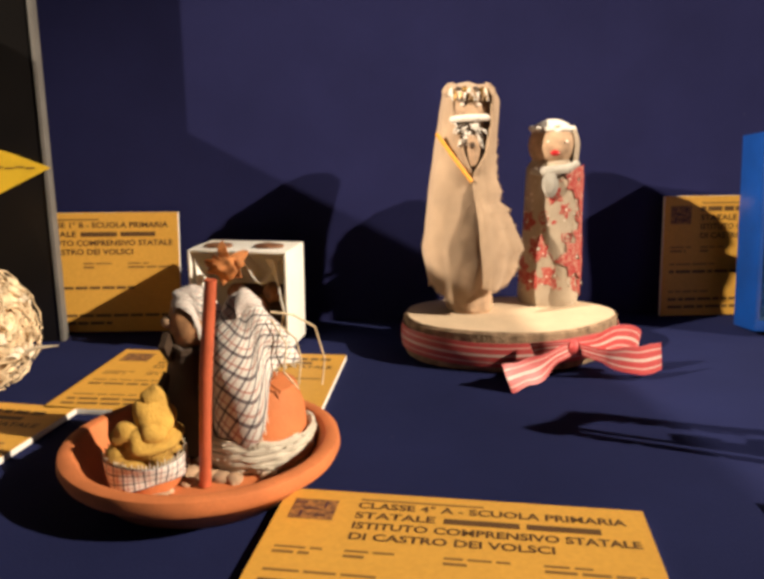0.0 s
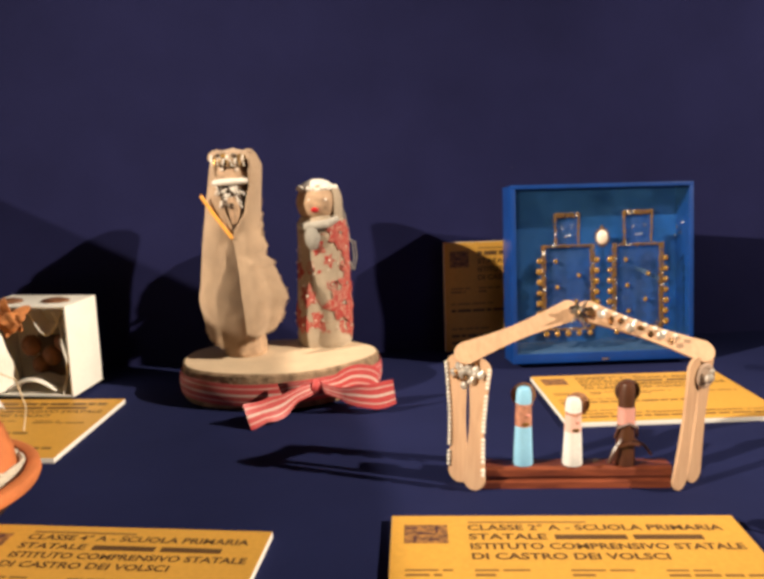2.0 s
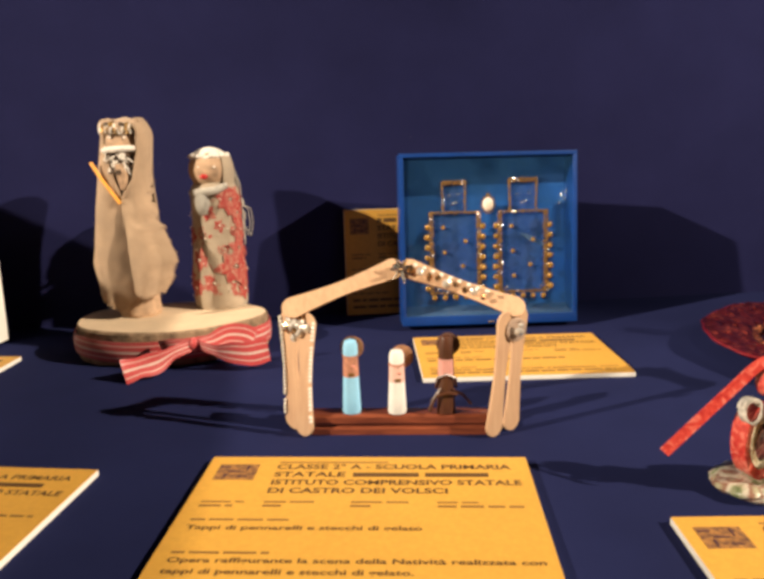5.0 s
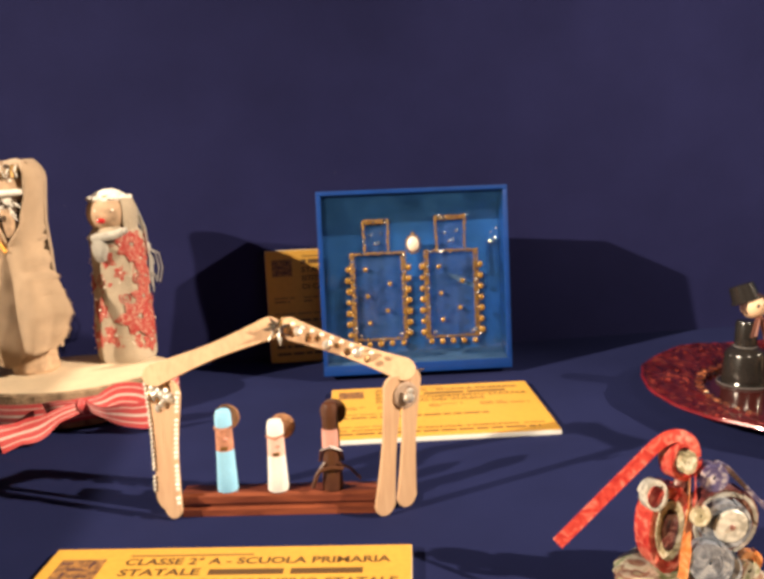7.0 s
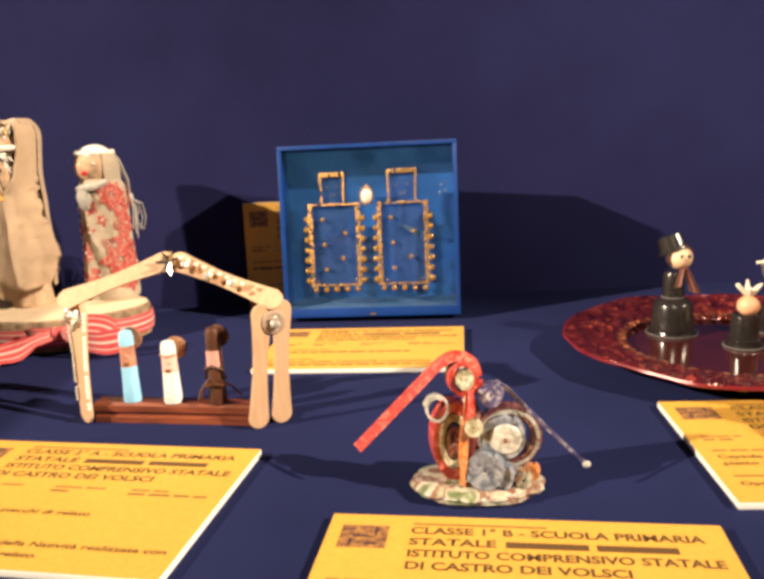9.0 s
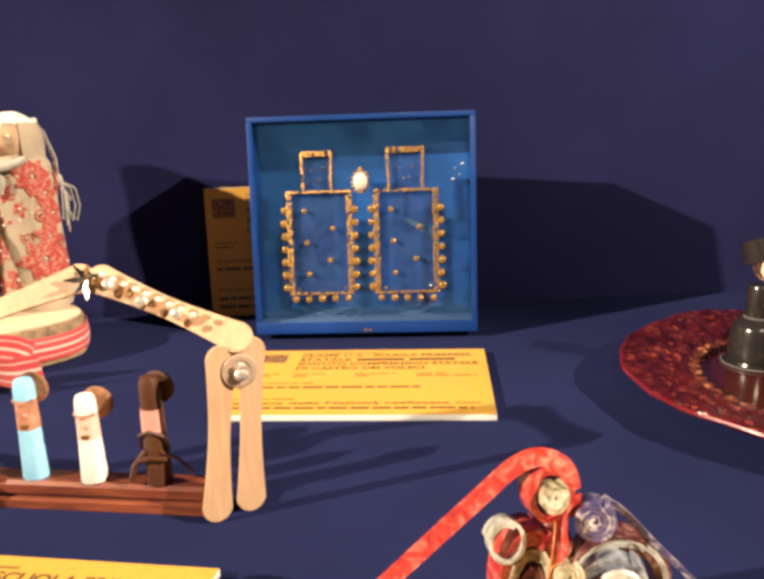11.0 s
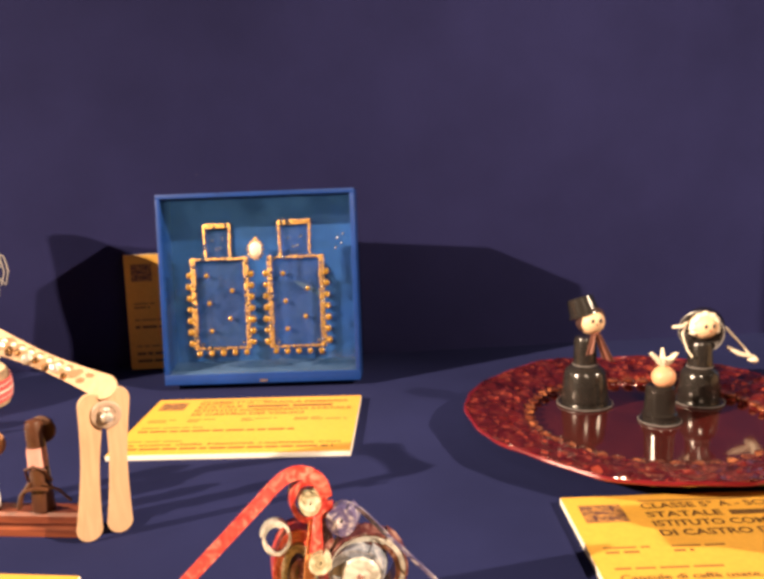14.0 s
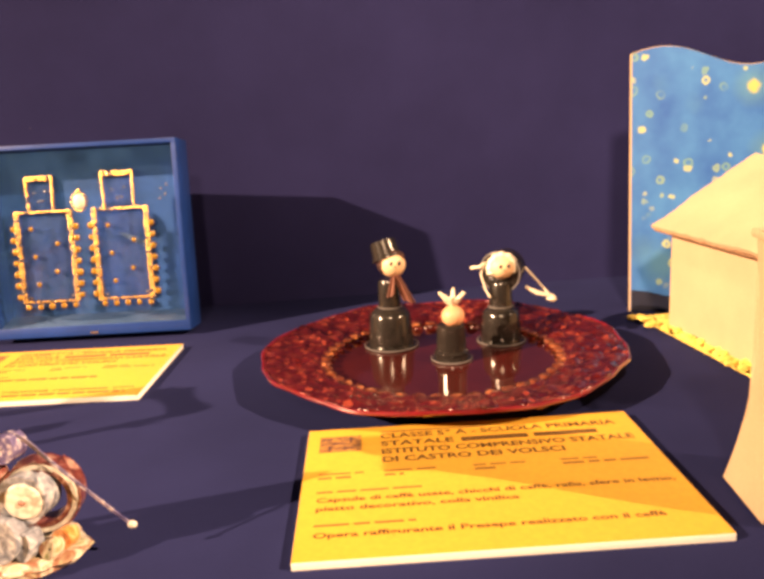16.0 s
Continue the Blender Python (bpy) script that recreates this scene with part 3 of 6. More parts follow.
floor_tilt = box(BW - 2 * BT - 0.0006, 0.0310, 0.0012, (BW / 2, 0.0193, 0.0), 0.0002)
for v in floor_tilt.verts:
    v.co.z += 0.0085 + (v.co.y - 0.004) * 0.28
part("inner_floor", floor_tilt, BLUE_PALE, bbox, "pale blue inner floor")
pane = part("pane", box(BW - 2 * BT - 0.001, 0.0012, BH - 2 * BT - 0.001, (BW / 2, 0.0016, BT + 0.0005)), PANE, bbox, "clear hazy front", 0)
pane.visible_shadow = False
part("maker_label", box(0.008, 0.0004, 0.0022, (0.104, -0.0016, 0.0016)), SILVER, bbox)
BEAD = solid("bead", [(ball(0.0016, sub=1), GOLD)])
GEM = solid("gem", [(ball(0.0034, squash=(1, 0.6, 1.1), sub=2), AMBER)])
SEQUIN = solid("sequin", [(ball(0.0015, squash=(1, 0.4, 1), sub=1), SILVER)])


def stuck(name, me, x, z, k=1.0, y=-0.0002):
    ob = new(name, me)
    ob.parent = bbox
    ob.matrix_local = Matrix.Translation((x, y, z)) @ Matrix.Scale(k, 4)


def bead_line(x0, z0, x1, z1, rows=2):
    n = max(2, int(math.hypot(x1 - x0, z1 - z0) / 0.0027))
    dx, dz = (x1 - x0) / n, (z1 - z0) / n
    ln = math.hypot(dx, dz)
    for r in range(rows):
        off = (r - (rows - 1) / 2) * 0.0026
        for i in range(n + 1):
            pick = SEQUIN if random.random() < 0.16 else BEAD
            stuck("bead", pick, x0 + dx * i - dz / ln * off + random.uniform(-0.0004, 0.0004), z0 + dz * i + dx / ln * off + random.uniform(-0.0004, 0.0004), random.uniform(0.8, 1.25))


for x0, x1, c0, c1, zt in ((0.0355, 0.0905, 0.0495, 0.0745, 0.1640), (0.1150, 0.1685, 0.1270, 0.1570, 0.1655)):
    bead_line(x0, 0.0375, x0, 0.1300)
    bead_line(x1, 0.0375, x1, 0.1300)
    bead_line(x0, 0.0375, x1, 0.0375, 1)
    bead_line(x0, 0.1300, x1, 0.1300, 1)
    bead_line(c0, 0.1330, c0 - 0.001, zt, 1)
    bead_line(c1, 0.1330, c1 + 0.001, zt, 1)
    bead_line(c0, zt, c1, zt)
    for i in range(7):
        for x in (x0 - 0.0048, x1 + 0.0048):
            stuck("gem", GEM, x + random.uniform(-0.0005, 0.0005), 0.0430 + i * 0.0118, random.uniform(0.85, 1.1))
    for i in range(5):
        stuck("gem", GEM, x0 + 0.003 + i * (x1 - x0 - 0.006) / 4, 0.0322 + random.uniform(-0.0006, 0.0006), random.uniform(0.85, 1.1))
    for u, w in ((0.25, 0.84), (0.72, 0.66), (0.28, 0.52), (0.66, 0.34), (0.3, 0.2)):
        stuck("flower_gem", GEM, x0 + u * (x1 - x0), 0.0375 + w * 0.09, 0.72)
    for u, w in ((0.12, 0.05), (0.9, 0.06), (0.5, 0.99)):
        stuck("sequin", SEQUIN, x0 + u * (x1 - x0), 0.0375 + w * 0.0925, 1.1)
    for u, w in ((0.3, 0.55), (0.72, 0.6), (0.45, 0.25), (0.6, 0.28)):
        stuck("sequin", SEQUIN, c0 + u * (c1 - c0), 0.133 + w * 0.03, 0.95)
for x, z in ((0.186, 0.148), (0.190, 0.142), (0.184, 0.138), (0.192, 0.152)):
    stuck("sequin", SEQUIN, x, z, 0.9)
part("pearl_drop", ball(0.0078, (0.1015, -0.001, 0.1385), (0.8, 0.5, 1.05), 3), PEARL, bbox, "pearl drop in a gold setting")
for i in range(14):
    a = 2 * math.pi * i / 14
    stuck("bead", BEAD, 0.1015 + 0.0075 * math.cos(a), 0.1385 + 0.0096 * math.sin(a))
stuck("bead", BEAD, 0.1015, 0.1500, 1.2)

# ---- wood slice with ribbon ----
wx, wy, RX, RY, WT = 0.2140, 0.773, 0.0985, 0.070, 0.0365


def slice_edge(a, grow=0.0):
    k = 1 + 0.025 * math.sin(3 * a + 0.6) + 0.018 * math.sin(5 * a + 2) + 0.02 * math.cos(2 * a)
    return (RX * k + grow) * math.cos(a), (RY * k + grow) * math.sin(a)


base = thing("wood_slice", "oval bark-edged wood slice bound with red and white striped ribbon", "wood slice", pose(wx, wy, 0))
ring = [2 * math.pi * i / 96 for i in range(96)]


def slice_body():
    bm = bmesh.new()
    rows = []
    for z, g in ((0, -0.003), (0.002, 0), (WT * 0.4, 0.001), (WT - 0.002, 0.0005), (WT, -0.002)):
        rows.append([bm.verts.new((*slice_edge(a, g + 0.0012 * noise.noise(Vector((a * 9, z * 300, 0)))), z)) for a in ring])
    for lo, hi in zip(rows, rows[1:]):
        for i in range(96):
            bm.faces.new((lo[i], lo[(i + 1) % 96], hi[(i + 1) % 96], hi[i]))
    bm.faces.new(rows[0][::-1])
    return bm, rows[-1]


bm, last = slice_body()
part("bark", bm, BARK, base, "rough brown bark")
part("sawn_face", moved(slab([slice_edge(a, -0.0018) for a in ring], 0.0012), Matrix.Translation((0, 0, WT - 0.0008))), SLICE, base, "pale sawn wood face", 0)
part("ribbon", sheet(lambda u, v: (*slice_edge(2 * math.pi * u, 0.0022 + 0.0012 * math.sin(v * math.pi)), 0.0075 + v * 0.021 + 0.0012 * math.sin(u * 25)), 96, 6, 0.0006), RIBBON, base, "striped red and white ribbon")
kx, ky, kz = 0.0345, -0.081, 0.0265


def strand(path, width, twist, nu=28):
    """A length of ribbon along path(u), of that width, its flat side turned by twist(u) degrees from upright."""
    def f(u, v):
        p, q = Vector(path(u)), Vector(path(min(u + 0.01, 1.0))) - Vector(path(max(u - 0.01, 0.0)))
        way = q.normalized()
        up = Vector((0, 0, 1))
        up = (up - way * up.dot(way)).normalized()
        up = Matrix.Rotation(radians(twist(u)), 3, way) @ up
        return p + up * (v - 0.5) * width(u)
    return sheet(f, nu, 6, 0.0005)


def curve3(*pts):
    pts = [Vector(p) for p in pts]

    def at(u):
        x = u * (len(pts) - 1)
        i = min(int(x), len(pts) - 2)
        f = x - i
        p0, p1, p2, p3 = pts[max(i - 1, 0)], pts[i], pts[i + 1], pts[min(i + 2, len(pts) - 1)]
        return 0.5 * (2 * p1 + (p2 - p0) * f + (2 * p0 - 5 * p1 + 4 * p2 - p3) * f * f + (3 * p1 - p0 - 3 * p2 + p3) * f ** 3)
    return at


tail = lambda u: 0.007 + 0.0155 * min(1, u * 1.6) + 0.0018 * math.sin(u * 15)
part("bow_tail", strand(curve3((kx, ky - 0.003, kz), (kx - 0.018, ky - 0.012, kz - 0.004), (kx - 0.034, ky - 0.020, kz - 0.011), (kx - 0.050, ky - 0.026, kz - 0.0135), (kx - 0.064, ky - 0.032, kz - 0.0155)), tail, lambda u: 24 - 12 * math.sin(u * 6.0)), RIBBON, base)
part("bow_loop", strand(curve3((kx, ky, kz), (kx + 0.018, ky - 0.010, kz + 0.004), (kx + 0.034, ky - 0.010, kz + 0.010), (kx + 0.050, ky - 0.006, kz + 0.007), (kx + 0.058, ky + 0.002, kz - 0.002), (kx + 0.044, ky + 0.010, kz - 0.006), (kx + 0.016, ky + 0.006, kz - 0.002)), lambda u: 0.008 + 0.014 * math.sin(math.pi * min(1, u * 1.1)), lambda u: -14 + 20 * u), RIBBON, base)
part("bow_tail", strand(curve3((kx, ky, kz), (kx + 0.020, ky - 0.016, kz - 0.003), (kx + 0.036, ky - 0.017, kz - 0.006), (kx + 0.054, ky - 0.018, kz - 0.008), (kx + 0.072, ky - 0.014, kz - 0.006)), lambda u: 0.008 + 0.0165 * min(1, u * 1.8) + 0.001 * math.sin(u * 17), lambda u: 10 + 14 * math.sin(u * 5.5)), RIBBON, base)
part("bow_loop", strand(curve3((kx, ky, kz), (kx - 0.014, ky - 0.008, kz + 0.003), (kx - 0.028, ky - 0.006, kz + 0.001), (kx - 0.034, ky + 0.001, kz - 0.003)), lambda u: 0.008 + 0.006 * u, lambda u: -10), RIBBON, base)
part("bow_knot", ball(0.0062, (kx, ky - 0.004, kz), (0.8, 0.7, 1.15), 2, 0.2, 150), RIBBON, base)

# ---- burlap dolls on the slice ----
jx, jy = 0.1800, 0.790


def along(table, z):
    """The value at height z of a table of (height, value), from above to below."""
    if z >= table[0][0]:
        return table[0][1]
    for (z0, a), (z1, b) in zip(table, table[1:]):
        if z >= z1:
            f = (z0 - z) / (z0 - z1)
            f = f * f * (3 - 2 * f) * 0.5 + f * 0.5
            return a + (b - a) * f
    return table[-1][1]


OUTER_L = [(0.214, -0.0270), (0.206, -0.0335), (0.180, -0.0365), (0.152, -0.0398), (0.110, -0.0437), (0.077, -0.0455), (0.060, -0.0475), (0.028, -0.0405), (0.000, -0.0260)]
OUTER_R = [(0.214, 0.0030), (0.205, 0.0120), (0.195, 0.0170), (0.152, 0.0160), (0.128, 0.0170), (0.110, 0.0235), (0.082, 0.0345), (0.063, 0.0440), (0.043, 0.0385), (0.026, 0.0310)]
BACK_R = [(0.214, 0.0030), (0.205, 0.0110), (0.195, 0.0160), (0.152, 0.0150), (0.110, 0.0200), (0.060, 0.0260), (0.020, 0.0260)]
VEE_L = [(0.212, -0.0262), (0.196, -0.0280), (0.180, -0.0262), (0.150, -0.0165), (0.124, -0.0070)]
VEE_R = [(0.212, 0.0020), (0.196, 0.0078), (0.180, 0.0080), (0.150, 0.0040), (0.126, -0.0085), (0.080, -0.0005), (0.031, 0.0055)]


def wrap(x, left, right, depth, front):
    """The y of a rounded front or back over a span."""
    c, h = (left + right) / 2, (right - left) / 2
    k = max(-1.0, min(1.0, (x - c) / h))
    return (-1 if front else 1) * depth * (1 - abs(k) ** 2.6) ** 0.5


def folds(x, z, seed):
    return 0.0030 * noise.noise(Vector((x * 38, z * 20, seed))) + 0.0008 * noise.noise(Vector((x * 110, z * 75, seed)))


def hood_in(z):
    return max(0.0, (z - 0.196) / 0.016) ** 2 * 0.010


def cloak_left(u, v):
    """The left front of the cloak, from its outer side to the opening, cut slantwise to a point at the hem."""
    hem = 0.030 - 0.029 * u ** 0.8 if u < 0.62 else 0.0105 + 0.05 * (u - 0.62)
    hem += 0.0010 * noise.noise(Vector((u * 60, 1, 0)))
    z = hem + (0.211 - hem) * v
    lo, hi = along(OUTER_L, max(z, 0.030)), along(BACK_R, z)
    inner = along(VEE_L, z) if z > 0.124 else -0.0070 + 0.016 * min(1.0, (0.124 - z) / 0.05)
    x = lo + (inner - lo) * u
    tuck = max(0.0, min(1.0, (0.115 - z) / 0.05)) * u * u * 0.013
    y = tuck + wrap(x, lo, hi, 0.0300 + 0.004 * math.sin(min(1.0, z / 0.15) * 3.1), True) + folds(x, z, 1.5) * min(1.0, u * 4 + 0.2) + hood_in(z)
    return Vector((x, y, z))


def cloak_right(u, v):
    """The right front, laid over the left one and swung outward below, with a torn outer edge."""
    hem = 0.031 - 0.004 * math.sin(u * 3.1) + 0.0010 * noise.noise(Vector((u * 50, 7, 0)))
    z = hem + (0.211 - hem) * v
    hi = along(OUTER_R, z) + (0.0030 * noise.noise(Vector((z * 190, 4, 0))) + 0.0022 * noise.noise(Vector((z * 520, 9, 0)))) * (0.04 < z < 0.15)
    if 0.098 < z < 0.112:
        hi -= 0.004 * math.sin((z - 0.098) / 0.014 * 3.14)
    lo = along(VEE_R, z)
    x = lo + (hi - lo) * u
    swing = max(0.0, min(1.0, (0.128 - z) / 0.07))
    y = wrap(x, along(OUTER_L, max(z, 0.03)), max(hi, along(BACK_R, z)) + 0.0003 + 0.0037 * swing, 0.0325 + 0.004 * math.sin(min(1.0, z / 0.15) * 3.1), True)
    y = y * (1 - 0.40 * swing * u) - 0.012 * swing * math.sin(min(1.0, u * 1.25 + 0.18) * 2.6) - 0.0016 + folds(x, z, 4.5) + hood_in(z)
    return Vector((x, y, z))


def cloak_back(u, v):
    z = 0.022 + 0.189 * v
    lo, hi = along(OUTER_L, max(z, 0.030)), along(BACK_R, z)
    a = math.pi * (1 - u)
    x = (lo + hi) / 2 + (hi - lo) / 2 * math.cos(a)
    return Vector((x, 0.026 * math.sin(a) ** 0.8 + folds(x, z, 8.5) * math.sin(a) - hood_in(z) * math.sin(a), z))


inside = [
    (lathe([(0.0205, 0), (0.0225, 0.003), (0.0215, 0.012), (0.0205, 0.03), (0.019, 0.12), (0.018, 0.15), (0.012, 0.156)], 24, shape=lambda a, r, z: r * (1 + 0.03 * math.sin(7 * a + z * 150))), CORK),
    (ball(0.0200, (0, -0.006, 0.184), (1, 0.95, 1.02), 3), CORK),
    (tube([(-0.030, -0.0265, 0.166), (-0.018, -0.0330, 0.148), (-0.0005, -0.0375, 0.124)], 0.0019, 8), plain("orange_cord", (0.75, 0.33, 0.03), 0.5)),
    (tube([(0.001, -0.0235, 0.164), (0.0025, -0.0245, 0.153), (0.0022, -0.023, 0.138)], [0.0060, 0.0060, 0.0040], 8), CORK),
    (tube([(0.000, -0.0290, 0.158), (0.001, -0.0300, 0.154)], [0.0030, 0.0026], 8), BURLAP_DARK),
]
# crown: curls, fringe and beads over the brow
for i in range(17):
    x = -0.016 + 0.032 * i / 16
    inside.append((ball(0.0030, (x, -0.0190 - 0.005 * math.cos(x * 90), 0.2010 + 0.003 * math.sin(i * 2.4)), (1, 0.8, 1.2), 2, 0.35, 260), (BEARD, BURLAP, GOLD, BURLAP_DARK)[i % 4]))
    inside.append((tube([(x, -0.0215, 0.2055), (x + 0.0015 * math.sin(i), -0.0265, 0.2000), (x + 0.002 * math.sin(i * 3), -0.0265, 0.1945)], [0.0008, 0.0010, 0.0005], 5), (BEARD, GOLD, BURLAP)[i % 3]))
for x, z in ((-0.007, 0.1915), (0.008, 0.1915)):
    inside.append((ball(0.0024, (x, -0.0240, z), (1, 0.6, 0.9), 1), PEARL))
# lace band and lattice beard
inside.append((tube([(-0.0165, -0.0190, 0.1780), (-0.008, -0.0262, 0.1790), (0.004, -0.0275, 0.1795), (0.0165, -0.0200, 0.1800)], [0.0030, 0.0034, 0.0034, 0.0030], 8), BEARD))
for i in range(70):
    z = random.uniform(0.158, 0.176)
    half = 0.0145 - (0.176 - z) * 0.42
    x = random.uniform(-half, half)
    way = random.choice((-1, 1)) * random.uniform(0.0015, 0.0045)
    inside.append((tube([(x, -0.0258 + abs(x) * 0.25, z), (x + way, -0.0280 + abs(x) * 0.25, z - 0.0022), (x + way * 1.4, -0.0262 + abs(x) * 0.25, z - 0.0050)], [0.0008, 0.0010, 0.0006], 5), BEARD if i % 4 else BURLAP_DARK))
inside.append((ball(0.0130, (0.0, -0.0150, 0.1690), (1.0, 0.75, 0.9), 2), BURLAP_DARK))
SWAY = Matrix(((1, 0, -0.066, 0), (0, 1, 0, 0), (0, 0, 1, 0), (0, 0, 0, 1)))
doll = [(moved(bm, SWAY if i in (0, 2) else Matrix.Translation((0, -0.0065, 0)) @ SWAY), m) for i, (bm, m) in enumerate(inside)]
doll += [(sheet(cloak_left, 44, 60, 0.0009), BURLAP), (sheet(cloak_right, 34, 60, 0.0009), BURLAP), (sheet(cloak_back, 30, 30, 0.0009), BURLAP)]
# rolled corners of the hood and its crown
for x, r in ((-0.0285, 0.0080), (0.0040, 0.0075)):
    doll.append((ball(r, (x, -0.0120, 0.2040), (1.0, 1.45, 0.85), 3, 0.25, 120), BURLAP))
    doll.append((tube([(x + 0.004 * math.cos(q), -0.0195, 0.2055 + 0.004 * math.sin(q)) for q in (k * 0.6 for k in range(10))], 0.0011, 6), BURLAP))
doll.append((ball(0.0200, (-0.0125, 0.004, 0.2000), (1.0, 0.95, 0.60), 3, 0.14, 90), BURLAP))
for fn, edge in ((cloak_left, 1.0), (cloak_right, 0.0)):
    rim = [fn(edge, 0.55 + 0.44 * k / 16) + Vector((0, -0.0010, 0)) for k in range(17)]
    doll.append((tube(rim, [0.0010 + 0.0010 * k / 16 for k in range(17)], 8), BURLAP))
# loose threads along the hems and the torn edge
for k in range(330):
    if k < 90:
        e, drop = cloak_left(random.random() * 0.7, 0.0), Vector((random.uniform(-0.0015, 0.0005), -0.0008, -random.uniform(0.0015, 0.0040)))
    elif k < 160:
        e, drop = cloak_right(random.random(), 0.0), Vector((random.uniform(-0.001, 0.001), -0.0008, -random.uniform(0.0012, 0.0035)))
    elif k < 300:
        e, drop = cloak_right(1.0, random.uniform(0.02, 0.72)), Vector((random.uniform(0.0008, 0.0034), -0.0005, random.uniform(-0.0018, 0.0014)))
    else:
        e, drop = (cloak_left(1.0, random.uniform(0.55, 1.0)) if k % 2 else cloak_right(0.0, random.uniform(0.55, 1.0))), Vector((random.uniform(-0.0016, 0.0016), -0.0016, random.uniform(-0.001, 0.002)))
    if e.z + drop.z > 0.0006:
        doll.append((tube([e, e + drop], [0.0005, 0.0002], 4), BURLAP))
LEAN = Matrix(((1, 0, 0.036, 0), (0, 1, 0.085, 0), (0, 0, 1, 0), (0, 0, 0, 1)))
doll = [(moved(bm, LEAN), m) for bm, m in doll]
thing("burlap_doll", "tall faceless doll draped in stiff beige burlap", "doll", pose(jx, jy, WT + 0.0004, 0, 0, -4), "dolls on the wood slice", me=solid("burlap_doll", doll))

mx, my = 0.2650, 0.816


def body_r(z):
    return 0.0300 - 0.0045 * max(0.0, z) / 0.14 + 0.0006 * math.sin(z * 60)


def on_body(deg, z, lift=0.0008):
    r = body_r(z) + lift
    return Vector((r * math.cos(radians(deg)), r * math.sin(radians(deg)) * 0.93, z))


def leaf(deg, z, turn, length, width):
    """A pointed petal laid on the round body, from its root at (deg, z) outward along turn."""
    bm = bmesh.new()
    c, s = math.cos(radians(turn)), math.sin(radians(turn))
    lift = 0.0016 if deg > -68 and z > 0.04 else 0.0
    rows = []
    for i in range(7):
        u = i / 6
        w = width * (math.sin(math.pi * u ** 0.8) * 0.5 + 0.02)
        row = []
        for k in (-1, 0, 1):
            x, y = length * (0.12 + 0.88 * u), w * k
            row.append(bm.verts.new(on_body(deg + math.degrees((x * c - y * s) / 0.0285), max(0.001, z + x * s + y * c), 0.0009 + 0.0004 * (k == 0) + lift)))
        rows.append(row)
    for p, q in zip(rows, rows[1:]):
        for k in (0, 1):
            bm.faces.new((p[k], p[k + 1], q[k + 1], q[k]))
    bmesh.ops.recalc_face_normals(bm, faces=bm.faces[:])
    bmesh.ops.solidify(bm, geom=bm.faces[:], thickness=0.0003)
    return bm


def veil(u, v):
    """A shawl from the skirt up over one shoulder and behind the head."""
    a = -62 + 10 * v + (168 - 50 * max(0.0, v - 0.55) / 0.45) * u
    z = 0.052 + 0.112 * v
    k = max(0.0, (z - 0.118) / 0.046)
    p = on_body(a, z, 0.0006 + 0.0003 * math.sin(u * 14 + v * 3))
    head = 0.0236 * math.sqrt(max(0.05, 1 - ((z - 0.149) / 0.026) ** 2)) + 0.0012
    q = Vector((head * math.cos(radians(a)) - 0.002, head * math.sin(radians(a)) - 0.001, z))
    return p.lerp(q, min(1.0, k * 1.6)) if k > 0 else p


doll = [
    (lathe([(0.0285, 0), (0.0298, 0.004)] + [(body_r(z / 1000), z / 1000) for z in range(8, 134, 6)] + [(0.021, 0.137), (0.012, 0.140)], 40, shape=lambda a, r, z: r * (1 - 0.035 * abs(math.sin(a)) ** 2) + 0.0005 * math.sin(a * 5 + z * 70)), LINEN),
    (ball(0.0232, (-0.003, -0.003, 0.150), (1, 0.97, 0.97), 3), CORK),
    (sheet(veil, 40, 26, 0.0005), LINEN),
    (tube([(-0.024, -0.010, 0.126), (-0.014, -0.0255, 0.127), (0.004, -0.0285, 0.129), (0.016, -0.0225, 0.134)], [0.003, 0.0045, 0.0045, 0.003], 8), LACE),
    (ball(0.0085, (-0.011, -0.0265, 0.116), (0.9, 0.6, 1.5), 3, 0.15, 200), LACE),
    (ball(0.0042, (-0.0075, -0.0262, 0.1435), (1.1, 0.5, 0.7), 2), plain("red_glass_bead", (0.50, 0.03, 0.03), 0.2, 0.1)),
]
for x, y in ((-0.013, -0.0215), (0.004, -0.0245)):
    doll.append((ball(0.0018, (x, y, 0.1535), sub=1), PEARL))
for deg, z, size, n in ((-48, 0.047, 0.0175, 7), (-50, 0.119, 0.0150, 7), (-128, 0.055, 0.0105, 6), (-96, 0.030, 0.0125, 6), (-160, 0.079, 0.0090, 6), (-104, 0.106, 0.0085, 5), (-18, 0.086, 0.0125, 6), (2, 0.040, 0.0150, 7), (-172, 0.034, 0.0110, 6), (22, 0.112, 0.0130, 6), (-66, 0.020, 0.0100, 5), (-78, 0.092, 0.0065, 5), (-30, 0.104, 0.0110, 6), (-34, 0.066, 0.0110, 6), (-74, 0.120, 0.0085, 6), (-112, 0.078, 0.0070, 5), (-140, 0.024, 0.0095, 6), (-26, 0.020, 0.0100, 6)):
    first = random.uniform(0, 90)
    for k in range(n):
        doll.append((leaf(deg, z, first + 360 * k / n, size * random.uniform(1.0, 1.4), size * 0.75), RED_PRINT))
    doll.append((ball(0.0013, on_body(deg, z, 0.0020), sub=1), PEARL))
